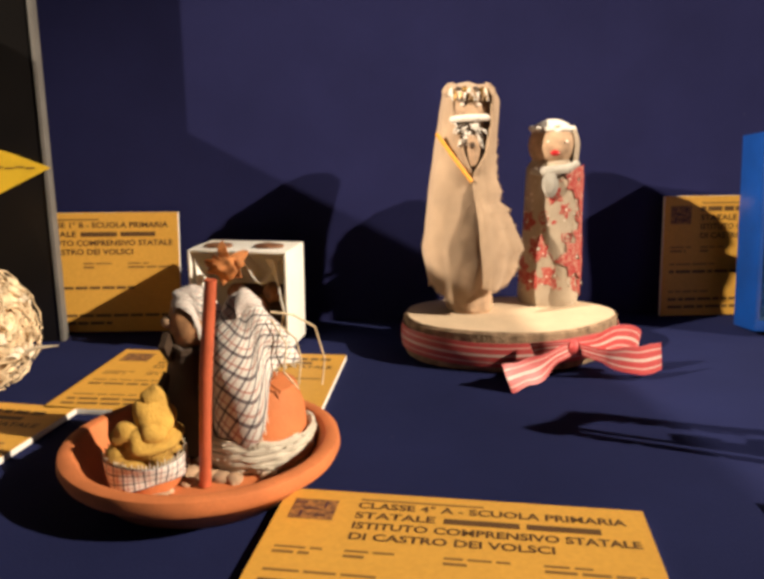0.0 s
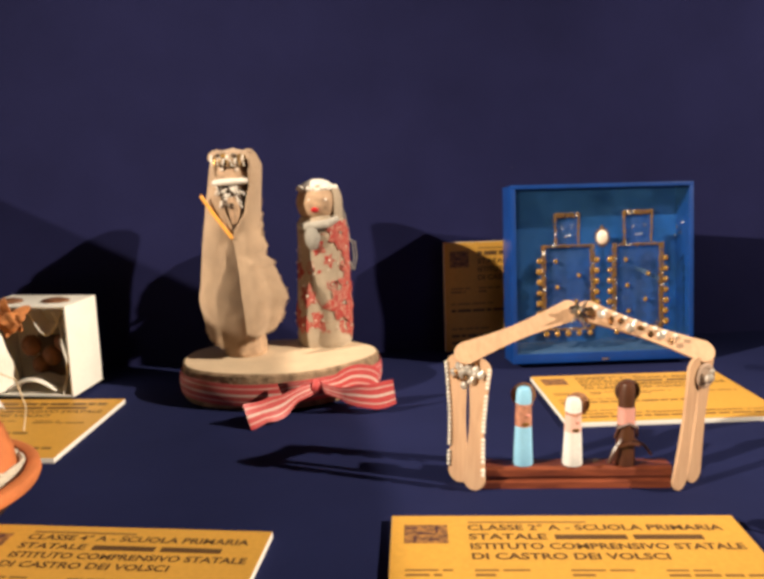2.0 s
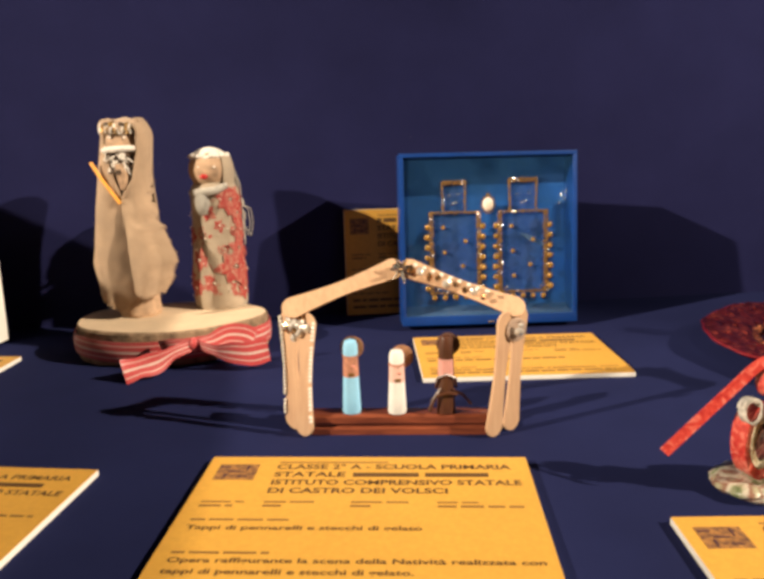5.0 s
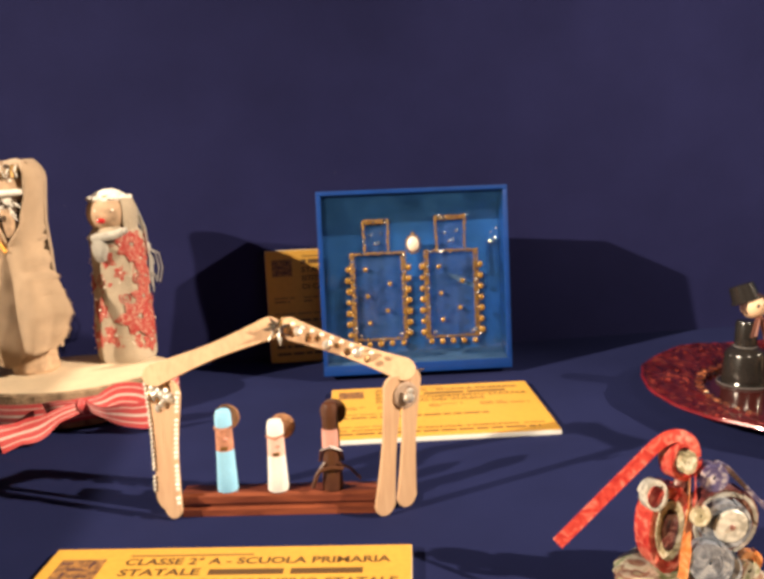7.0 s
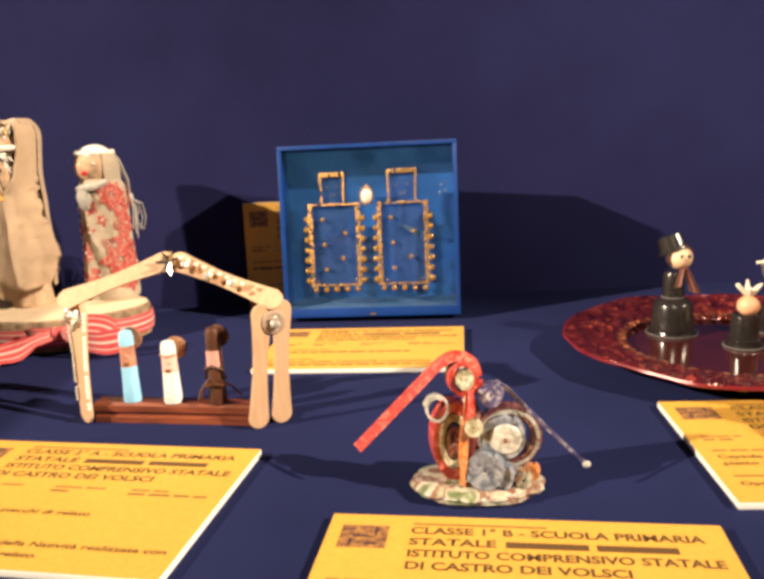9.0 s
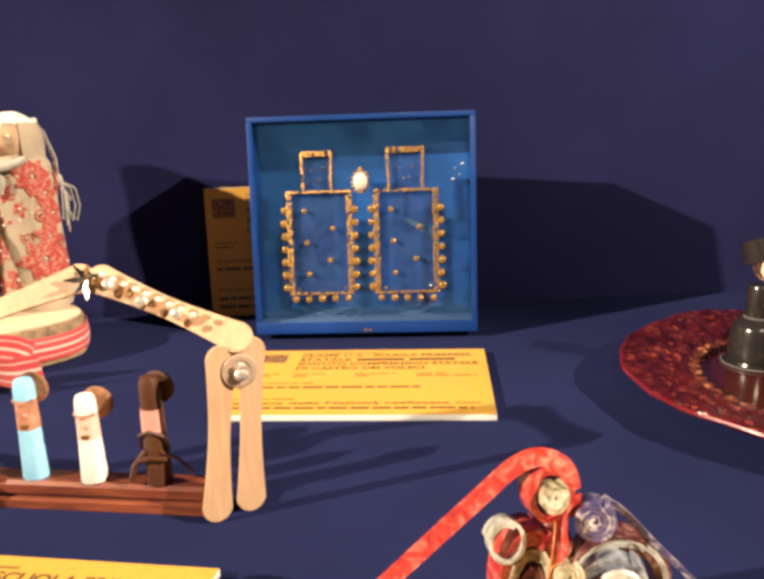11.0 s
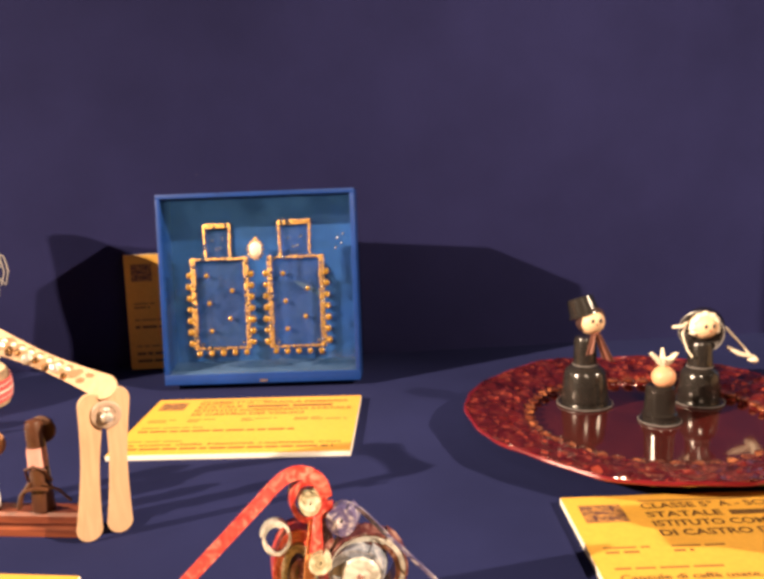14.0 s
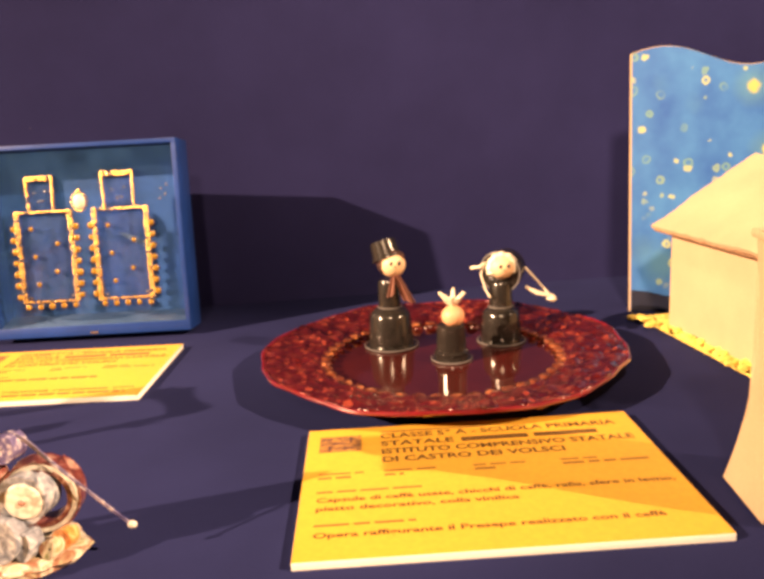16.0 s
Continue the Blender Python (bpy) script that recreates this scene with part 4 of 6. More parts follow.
for deg, z, turn0 in ((-44, 0.084, 0), (-72, 0.066, 140), (-120, 0.084, 60), (-10, 0.062, 200)):
    pts = []
    for k in range(22):
        w = k / 21
        rr, aa = 0.0065 * (1 - 0.8 * w), radians(turn0 + 560 * w)
        pts.append(on_body(deg + math.degrees(rr * math.cos(aa) / 0.0285), z + rr * math.sin(aa), 0.0026 if deg > -68 else 0.0008))
    doll.append((tube(pts, 0.0007, 5), RED_PRINT))
for points in (((-48, 0.062), (-42, 0.075), (-52, 0.088), (-48, 0.104)), ((-96, 0.042), (-108, 0.052), (-120, 0.050)), ((-60, 0.030), (-76, 0.026), (-90, 0.028)), ((-36, 0.050), (-26, 0.066), (-22, 0.078))):
    doll.append((tube([on_body(d, z) for d, z in points], 0.0008, 5), RED_PRINT))
for i in range(22):
    a = radians(-170 + i * 15.5)
    doll.append((ball(0.0034, (0.0190 * math.cos(a) - 0.003, 0.0180 * math.sin(a) - 0.001, 0.1640 + 0.0012 * math.sin(i * 2.2)), (1.2, 0.9, 0.8), 2, 0.25, 200), BEARD))
doll.append((ball(0.0205, (-0.003, -0.001, 0.1590), (1, 0.97, 0.72), 3, 0.06, 200), BEARD))
for i in range(46):
    a, z = radians(random.uniform(-175, 10)), random.uniform(0.012, 0.125)
    r = body_r(z) + 0.0012
    doll.append((ball(0.0009, on_body(math.degrees(a), z, 0.0020), sub=1), PEARL))
CORDS = Matrix.Rotation(radians(36), 4, "Z")
for off, low in ((0.0, 0.070), (0.003, 0.083), (-0.003, 0.076), (0.006, 0.092), (0.0015, 0.064)):
    doll.append((moved(tube([(0.012, 0.006 + off, 0.168), (0.024, 0.003 + off, 0.156), (0.0305, -0.002 + off, 0.132), (0.0300, -0.004 + off, 0.112), (0.0345 + off, -0.003 + off, 0.100), (0.0335 + off * 1.2, -0.003 + off, low)], 0.0007, 6), CORDS), LACE))
for off in (0.0, 0.004):
    doll.append((moved(tube([(0.0300, -0.006 + off, 0.112), (0.0400 + off, -0.004, 0.104), (0.0430 + off, -0.003, 0.088), (0.0390 + off, -0.003, 0.074), (0.0345, -0.004, 0.086)], 0.0007, 6), CORDS), LACE))
doll.append((moved(ball(0.0042, (0.0305, -0.006, 0.112), (0.8, 0.8, 1.5), 2, 0.3, 300), CORDS), LACE))
thing("floral_doll", "faceless doll wrapped in red floral linen with white lace cap", "doll", pose(mx, my, WT + 0.0004, 0, 0, 0) @ Matrix.Diagonal((1, 1, 1.03, 1)), "dolls on the wood slice", me=solid("floral_doll", doll))


# ---- ice-cream stick stable ----
def stick_outline(length, end=0.0155, waist=0.0108):
    """Half-round ends and a narrow waist."""
    right = []
    r = end / 2
    for i in range(8):
        a = -math.pi / 2 + math.pi / 2 * (i + 0.5) / 8
        right.append((r * math.cos(a), r + r * math.sin(a)))
    for i in range(13):
        u = i / 12
        w = waist + (end - waist) * abs(2 * u - 1) ** 1.6
        right.append((w / 2, r + (length - end) * u))
    for i in range(8):
        a = math.pi / 2 * (i + 0.5) / 8
        right.append((r * math.cos(a), length - r + r * math.sin(a)))
    return right + [(-x, y) for x, y in right][::-1]


def axes(origin, along, face):
    """A matrix whose y runs along and whose z leans to face."""
    y = Vector(along).normalized()
    z = (Vector(face) - y * Vector(face).dot(y)).normalized()
    x = y.cross(z)
    return Matrix(((x.x, y.x, z.x, origin[0]), (x.y, y.y, z.y, origin[1]), (x.z, y.z, z.z, origin[2]), (0, 0, 0, 1)))


S0 = pose(0.4255, 0.5035, 0, 0, 0, -9.5)
stable = thing("stick_stable", "small gabled stable of pale ice-cream sticks on a red-brown moulding", "model stable", S0)
inv = S0.inverted()
rail = [(-0.004, 0.0003), (0.0105, 0.0003), (0.0105, 0.0050), (0.0085, 0.0065), (0.0085, 0.0082), (0.0105, 0.0095), (0.0105, 0.0145), (0.009, 0.0165), (-0.004, 0.0165)]
bm = bmesh.new()
ends = [[bm.verts.new((x, -y, z)) for y, z in rail] for x in (-0.0675, 0.0675)]
bm.faces.new(ends[0])
bm.faces.new(ends[1][::-1])
for i in range(len(rail)):
    j = (i + 1) % len(rail)
    bm.faces.new((ends[0][j], ends[0][i], ends[1][i], ends[1][j]))
bmesh.ops.recalc_face_normals(bm, faces=bm.faces[:])
part("base_rail", bm, MAHOGANY, stable, "red-brown grooved moulding", 0)


def stick(lo, hi, face, end=0.0155):
    a, b = inv @ Vector(lo), inv @ Vector(hi)
    bm = moved(slab(stick_outline((b - a).length, end), 0.0021, 0.0004), axes(a, b - a, inv.to_3x3() @ Vector(face)))
    return part("stick", bm, STICK, stable, "", 30)


stick((0.3515, 0.5040, 0.0006), (0.3575, 0.5065, 0.0970), (-0.66, -0.75, 0), 0.0175)
stick((0.3450, 0.5190, 0.0006), (0.3445, 0.5220, 0.0970), (-0.66, -0.75, 0), 0.0175)
stick((0.4920, 0.4780, 0.0004), (0.5020, 0.4795, 0.0970), (0.45, -0.9, 0))
stick((0.5085, 0.4880, 0.0004), (0.5150, 0.4885, 0.0980), (0.45, -0.9, 0))
stick((0.3390, 0.5080, 0.0980), (0.4310, 0.5150, 0.1280), (-0.1, -1, 0.5), 0.016)
stick((0.4290, 0.5130, 0.1280), (0.5170, 0.4815, 0.0960), (0.15, -1, 0.5), 0.016)
GLINT = solid("bead", [(ball(0.0014, sub=2), plain("white_pearl_bead", (0.86, 0.80, 0.70), 0.25, 0.1, var=0.1, coat=0.5))])
PALE_GEM = plain("pale_silver_gem", (0.72, 0.68, 0.62), 0.30, 0.55, var=0.25, coarse=300, bump=0.2)
GEMSTONE = solid("gemstone", [(ball(0.0034, squash=(1, 1, 0.7), sub=2), PALE_GEM)], 20)
ROSE_GEM = solid("gemstone", [(ball(0.0034, squash=(1, 1, 0.7), sub=1), plain("rose_gold_gem", (0.52, 0.30, 0.14), 0.22, 0.9))], 0)


def glued(name, me, at, k=1.0):
    ob = new(name, me)
    ob.parent = stable
    ob.matrix_local = Matrix.Translation(inv @ Vector(at)) @ Euler((random.random() * 3, random.random() * 3, 0)).to_matrix().to_4x4() @ Matrix.Scale(k, 4)


for i in range(25):
    z = 0.014 + 0.076 * i / 24
    f, waist = z / 0.0985, 0.0060 + 0.0028 * abs(2 * z / 0.0985 - 1) ** 1.6
    for x0, x1, y0, y1, s in ((0.3515, 0.3575, 0.5040, 0.5065, 1), (0.3450, 0.3445, 0.5190, 0.5220, -1)):
        if random.random() < 0.93:
            glued("bead", GLINT, (x0 + (x1 - x0) * f + s * 0.75 * waist - 0.0018, y0 + (y1 - y0) * f - s * 0.66 * waist - 0.0022, z), random.uniform(1.0, 1.25))
for k in range(30):
    a, r = random.uniform(0, 6.28), random.uniform(0.002, 0.0120)
    glued("gemstone", GEMSTONE if k % 3 else ROSE_GEM, (0.3480 + 0.75 * r * math.cos(a), 0.5120 - 0.66 * r * math.cos(a) - 0.003, 0.0850 + 1.1 * r * math.sin(a)), random.uniform(0.65, 1.1))
for i, k in enumerate((1.4, 1.1, 1.3, 1.0, 1.3, 1.1, 1.0, 1.1, 0.9)):
    u = 0.08 + 0.068 * i
    p = Vector((0.4290, 0.511, 0.128)).lerp(Vector((0.5200, 0.474, 0.0945)), u)
    glued("gemstone", GEMSTONE if i % 3 == 1 else ROSE_GEM, p + Vector((0, -0.0045, 0.0005 + 0.002 * (i % 2))), k * 0.85)
    glued("bead", GLINT, p + Vector((0.003, -0.0045, 0.0046)), 1.2)
part("bow_wire", moved(ball(0.0042, (0, 0, 0), (0.5, 0.6, 1.5), 1, 0.4, 300), Matrix.Translation(inv @ Vector((0.4300, 0.5110, 0.124)))), SILVER, stable, "crumpled silver bow", 0)
part("bow_wire", moved(ball(0.0046, (0, 0, 0), (1.3, 0.5, 0.6), 1, 0.4, 300), Matrix.Translation(inv @ Vector((0.4280, 0.5100, 0.1285)))), SILVER, stable, "crumpled silver bow", 0)
knot = inv @ Vector((0.4295, 0.5075, 0.1265))
for k in range(7):
    a = radians(20 + 51 * k)
    tip = inv @ Vector((0.4295 + 0.0100 * math.cos(a), 0.5050 - 0.003 * (k % 2), 0.1265 + 0.0100 * math.sin(a)))
    part("bow_spike", tube([knot, knot.lerp(tip, 0.5), tip], [0.0013, 0.0017, 0.0004], 6), SILVER, stable)
disc = lathe([(0.0082, 0), (0.0090, 0.0006), (0.0090, 0.0022), (0.0082, 0.0030), (0.006, 0.0030), (0.0055, 0.0024)], 28)
part("round_button", moved(disc, axes(inv @ Vector((0.5095, 0.4815, 0.0825)), (0, 0, 1), (0.45, -0.9, 0))), plain("clouded_disc", (0.40, 0.29, 0.22), 0.35, var=0.15, coat=0.3), stable, "pale round button")
glued("gemstone", GEMSTONE, (0.5115, 0.4765, 0.0815), 1.1)
glued("gemstone", GEMSTONE, (0.5123, 0.4750, 0.0868), 0.6)


FACE = plain("brown_pink_face", (0.42, 0.19, 0.12), 0.5, var=0.45, coarse=160)


def cap_doll(x, y, tall, tint, disc_mat, head, label, arms=False, halo=(0.003, 0.006), face=None):
    """A pen-cap figure with a wooden disc behind its top."""
    k = tall / 0.055
    pieces = [
        (lathe([(0.0068, 0), (0.0072, 0.001), (0.0066, 0.014 * k), (0.0060, 0.028 * k)], 18), tint),
        (lathe([(0.0061, 0.028 * k), (0.0058, 0.038 * k), (0.0056, 0.044 * k)], 18), face or (FACE if not arms else BROWN)),
        (lathe([(0.0058, 0.044 * k), (0.0056, 0.051 * k), (0.0045, 0.0545 * k), (0.0015, 0.0555 * k)], 18), head),
        (moved(lathe([(0.0084, 0), (0.0090, 0.0005), (0.0090, 0.0016), (0.0084, 0.0021)], 24), pose(halo[0], halo[1], 0.0475 * k, 90)), disc_mat),
        (ball(0.0026, (0.0005, -0.0052, 0.030 * k), (1.2, 0.6, 0.8), 1, 0.2, 300), GOLD),
        (tube([(-0.0078, -0.001, 0.018 * k), (-0.0066, -0.0045, 0.026 * k), (0, -0.0068, 0.029 * k), (0.0066, -0.0045, 0.026 * k), (0.0078, -0.001, 0.018 * k)], 0.0011, 6), tint),
    ][:5 if not arms else 6]
    if not arms:
        pieces.append((tube([(-0.0056, -0.0022, 0.0435 * k), (0, -0.0062, 0.0425 * k), (0.0056, -0.0022, 0.0435 * k)], 0.0012, 6), FACE))
        pieces.append((ball(0.0016, (0.0022, -0.0056, 0.0365 * k), (1.2, 0.5, 0.8), 1), PINK))
    if arms:
        pieces.append((tube([(-0.004, -0.005, 0.020), (-0.010, -0.007, 0.012), (-0.013, -0.006, 0.003)], 0.0016, 6), BROWN))
        pieces.append((tube([(0.004, -0.005, 0.020), (0.013, -0.002, 0.014), (0.019, 0, 0.006)], 0.0010, 6), BROWN))
        pieces.append((tube([(-0.008, -0.007, 0.015), (0, -0.009, 0.018), (0.008, -0.006, 0.016)], 0.0013, 6), BROWN))
        pieces.append((lathe([(0.0062, 0.030), (0.0060, 0.040), (0.0059, 0.043)], 18, (0, -0.0006, 0)), plain("rosy_band", (0.66, 0.32, 0.27), 0.5)))
    thing("cap_doll", label, "doll", pose(x, y, 0.0166, 0, 0, -8), "pen-cap dolls", me=solid("cap_doll", pieces))


HALO = plain("brown_cork_disc", (0.28, 0.13, 0.06), 0.8, var=0.35, coarse=300, bump=0.6)
cap_doll(0.3885, 0.5065, 0.0575, SKY_BLUE, HALO, SKY_BLUE, "sky-blue pen-cap doll with a cork disc behind its head", halo=(0.001, 0.0075))
cap_doll(0.4230, 0.4995, 0.0495, WHITE, HALO, WHITE, "white pen-cap doll with a cork disc behind its head", halo=(0.004, 0.0065), face=plain("pale_pink_face", (0.78, 0.50, 0.42), 0.5, var=0.15))
cap_doll(0.4600, 0.4935, 0.0605, BROWN, plain("dark_wood_disc", (0.10, 0.04, 0.02), 0.7, var=0.3), BROWN, "dark brown pen-cap doll with twig arms", True, (0.002, 0.0065))

# ---- terracotta saucer and its clay-pot dolls ----
sx, sy = -0.036, 0.530
saucer = thing("plant_saucer", "round terracotta plant saucer with a rolled rim", "saucer", pose(sx, sy, 0) @ Matrix.Diagonal((0.93, 0.93, 1, 1)))
part("dish", lathe([(0.060, 0.0003), (0.064, 0.0012), (0.079, 0.017), (0.0865, 0.019), (0.0885, 0.023), (0.0875, 0.028), (0.083, 0.0298), (0.0790, 0.0285), (0.0745, 0.021), (0.064, 0.0085), (0.030, 0.0075)], 72), TERRA, saucer)
moss = [(ball(random.uniform(0.004, 0.009), (math.cos(a) * r, math.sin(a) * r, 0.0085), (1, 1, 0.35), 2, 0.4, 120), CORK) for a, r in ((random.uniform(0, 6.28), random.uniform(0.01, 0.05)) for _ in range(46))]
tagged(part("straw_litter", solid("straw_litter", moss), None, saucer, "sandy crumbs"), kind="stuff")


def cape(r0, r1, z0, z1, a0, a1, ripple=0.0015, skew=0.0):
    def f(u, v):
        a = radians(a0 + (a1 - a0) * u + skew * v)
        r = r0 + (r1 - r0) * v ** 0.8 + ripple * math.sin(u * 21 + v * 3)
        z = z0 + (z1 - z0) * v + 0.004 * math.sin(u * 9) * (1 - v)
        return Vector((r * math.cos(a), r * math.sin(a), z))
    return f


def profile(table, z):
    for (z0, r0), (z1, r1) in zip(table, table[1:]):
        if z <= z1:
            return r0 + (r1 - r0) * max(0.0, z - z0) / (z1 - z0)
    return table[-1][1]


def drape(table, a0, a1, low, fold=0.0012, seed=0):
    """A cloth thrown over a form: table is (height, radius) from below to the crown, low(angle) its hem."""
    top = table[-1][0]

    def f(u, v):
        a = a0 + (a1 - a0) * u
        hem = low(a) + 0.0015 * noise.noise(Vector((u * 22, seed, 0)))
        z = hem + (top - hem) * (1 - (1 - v) ** 1.5)
        r = profile(table, z)
        r += fold * min(1, r / 0.012) * (math.sin(u * 17 + v * 5 + seed) + 1.5 * noise.noise(Vector((u * 7, v * 5, seed))))
        return Vector((r * math.cos(radians(a)), r * math.sin(radians(a)), z))
    return f


def fringe(fn, n, mat, drop=0.004):
    bits = []
    for k in range(n):
        e = fn(random.random(), 0.0)
        out = Vector((e.x, e.y, 0)).normalized() * random.uniform(0, 0.0015)
        bits.append((tube([e, e + out + Vector((0, 0, -random.uniform(0.3, 1) * drop))], [0.0006, 0.0002], 4), mat))
    return bits


pot = [(0.032, 0.0), (0.033, 0.002), (0.033, 0.012), (0.0315, 0.013), (0.0300, 0.030), (0.0245, 0.046), (0.012, 0.050)]
mary_cloth = drape([(0.0, 0.0365), (0.014, 0.0350), (0.040, 0.0318), (0.060, 0.0280), (0.076, 0.0225), (0.088, 0.0170), (0.096, 0.0110), (0.101, 0.0070), (0.104, 0.0010)], -262, 8, lambda a: 0.0175 + 0.044 / (1 + math.exp(-(a + 76) / 6)), 0.0022, 4)
mary = [
    (lathe(pot, 36), TERRA),
    (ball(0.0175, (0, 0, 0.074), (1, 1, 1.1), 3), TERRA),
    (sheet(mary_cloth, 60, 34, 0.0009), CHECK_SLANT),
    (tube([(0.016, -0.016, 0.086), (0.026, -0.022, 0.079), (0.029, -0.022, 0.066), (0.027, -0.026, 0.052)], 0.0006, 6), STRAW),
    (tube([(0.010, -0.014, 0.094), (0.024, -0.006, 0.090), (0.038, 0.002, 0.080), (0.044, 0.0, 0.060), (0.042, -0.004, 0.044)], 0.0006, 6), STRAW),
    (tube([(0.010, -0.016, 0.090), (0.020, -0.022, 0.076), (0.018, -0.026, 0.060), (0.027, -0.028, 0.050)], 0.0006, 6), STRAW),
    (sheet(lambda u, v: Vector((-0.004 + 0.016 * u, -0.010 - 0.005 * math.sin(v * 3) + 0.004 * u, 0.103 - 0.016 * v + 0.005 * math.sin(u * 4))), 10, 10, 0.0009), CHECK_SLANT),
]
mary = [(moved(bm, Matrix(((1, 0, -0.12, 0.004), (0, 1, 0, 0), (0, 0, 1, 0), (0, 0, 0, 1))) if i in (1, 2, 6) else Matrix()), m) for i, (bm, m) in enumerate(mary)]
for k, (r, z) in enumerate(((0.0355, 0.0026), (0.0372, 0.0064), (0.0374, 0.0102), (0.0366, 0.0140), (0.0350, 0.0172))):
    mary.append((tube([((r + 0.0006 * math.sin(i * 2.1 + k)) * math.cos(2 * math.pi * i / 48), (r + 0.0006 * math.sin(i * 2.1 + k)) * math.sin(2 * math.pi * i / 48), z + 0.0008 * math.sin(i * 1.3 + k)) for i in range(49)], 0.0025, 7), ROPE))
for k in range(190):
    w = 2 * math.pi * random.random()
    e = Vector((0.0372 * math.cos(w), 0.0372 * math.sin(w), random.uniform(0.002, 0.018)))
    mary.append((tube([e, e * 1.04 + Vector((random.uniform(-0.003, 0.003), random.uniform(-0.003, 0.003), random.uniform(-0.001, 0.002)))], [0.0006, 0.0002], 4), ROPE))
mary += [(moved(bm, Matrix(((1, 0, -0.12, 0.004), (0, 1, 0, 0), (0, 0, 1, 0), (0, 0, 0, 1)))), m) for bm, m in fringe(mary_cloth, 90, ROPE, 0.005)]
thing("clay_pot_doll", "clay-pot doll wrapped in checked cotton with a cream cord hem", "doll", pose(-0.003, 0.549, 0.0088, 0, 0, 0) @ Matrix.Diagonal((0.93, 0.93, 1, 1)), "clay-pot dolls", me=solid("clay_pot_doll", mary))
father_cloth = drape([(0.060, 0.0225), (0.075, 0.0215), (0.090, 0.0185), (0.100, 0.0120), (0.1035, 0.0010)], -200, 150, lambda a: 0.093 - 0.034 / (1 + math.exp(-(a + 72) / 7)), 0.0012, 9)
father_robe = drape([(0.0, 0.0275), (0.02, 0.0262), (0.05, 0.0215), (0.066, 0.0175), (0.070, 0.009)], 90, 449, lambda a: 0.003, 0.0017, 2)
father = [
    (lathe([(0.023, 0), (0.024, 0.002), (0.022, 0.020), (0.018, 0.055), (0.012, 0.064)], 28), BURLAP_DARK),
    (sheet(father_robe, 56, 18, 0.0011), BURLAP_DARK),
    (ball(0.0175, (-0.001, -0.002, 0.082), (1, 1, 1.1), 3, 0.10, 90), plain("tan_clay_face", (0.46, 0.24, 0.11), 0.8, var=0.35, coarse=120, bump=0.6)),
    (sheet(father_cloth, 40, 18, 0.0009), CHECK_SLANT),
    (tube([(0.016, -0.012, 0.050), (0.012, -0.024, 0.046), (0.006, -0.027, 0.044)], [0.006, 0.005, 0.004], 8), BURLAP_DARK),
    (tube([(-0.019, -0.004, 0.048), (-0.030, -0.012, 0.032), (-0.038, -0.018, 0.022)], [0.006, 0.005, 0.003], 8), BURLAP_DARK),
    (tube([(-0.017, -0.010, 0.070), (-0.006, -0.020, 0.0665), (0.010, -0.018, 0.068), (0.018, -0.006, 0.071)], 0.0024, 7), BURLAP_DARK),
    (ball(0.0052, (-0.0165, -0.0095, 0.0835), (1.1, 0.9, 0.8), 2), CORK),
    (tube([(-0.016, -0.010, 0.0765), (-0.019, -0.012, 0.068), (-0.016, -0.014, 0.060)], [0.005, 0.006, 0.002], 8), BURLAP_DARK),
] + fringe(father_robe, 50, BURLAP, 0.003) + fringe(father_cloth, 30, ROPE, 0.004)
thing("clay_pot_doll", "clay-pot doll in dark sackcloth with a checked headcloth", "doll", pose(-0.0425, 0.560, 0.0088) @ Matrix.Diagonal((0.84, 0.84, 1.02, 1)), "clay-pot dolls", me=solid("clay_pot_doll", father))
nest = cape(0.0195, 0.0218, 0.004, 0.019, 0, 358, 0.0010)
child = [
    (lathe([(0.017, 0), (0.0185, 0.002), (0.020, 0.012), (0.017, 0.014)], 26), TERRA),
    (sheet(nest, 48, 6, 0.0012), CHECK_RIM),
    (ball(0.0175, (0.001, 0, 0.022), (1.1, 1, 0.62), 4, 0.32, 100), YELLOW_FELT),
    (ball(0.0125, (0.004, 0.003, 0.036), (0.95, 0.9, 1.15), 4, 0.35, 95), YELLOW_FELT),
    (ball(0.0078, (0.0055, 0.004, 0.0490), (0.9, 0.8, 1.0), 3, 0.35, 130), YELLOW_FELT),
    (ball(0.0070, (-0.0095, -0.006, 0.0330), (1.2, 0.9, 0.9), 3, 0.35, 130), YELLOW_FELT),
    (ball(0.0066, (0.0060, -0.009, 0.0330), (1.1, 0.8, 1.0), 3, 0.35, 130), YELLOW_FELT),
    (ball(0.0185, (0.001, 0, 0.024), (1.02, 1, 0.62), 4, 0.45, 70), YELLOW_FELT),
] + [(tube([nest(k / 70, 1.0), nest(k / 70, 1.0) * 1.04 + Vector((0, 0, random.uniform(0.0, 0.004)))], [0.0006, 0.0002], 4), ROPE) for k in range(70)]
thing("clay_pot_doll", "small mustard-felt doll in a checked cotton nest", "doll", pose(-0.065, 0.510, 0.0092), "clay-pot dolls", me=solid("clay_pot_doll", child))
thing("red_staff", "slim red-painted stick standing upright in the saucer", "stick", pose(-0.0325, 0.5055, 0.0085), me=solid("red_staff", [(tube([(0, 0, 0), (0.0015, 0.001, 0.03), (0.004, 0.001, 0.07), (0.0095, -0.001, 0.121)], [0.0036, 0.0034, 0.0037, 0.0034], 10), RED_STICK)]))

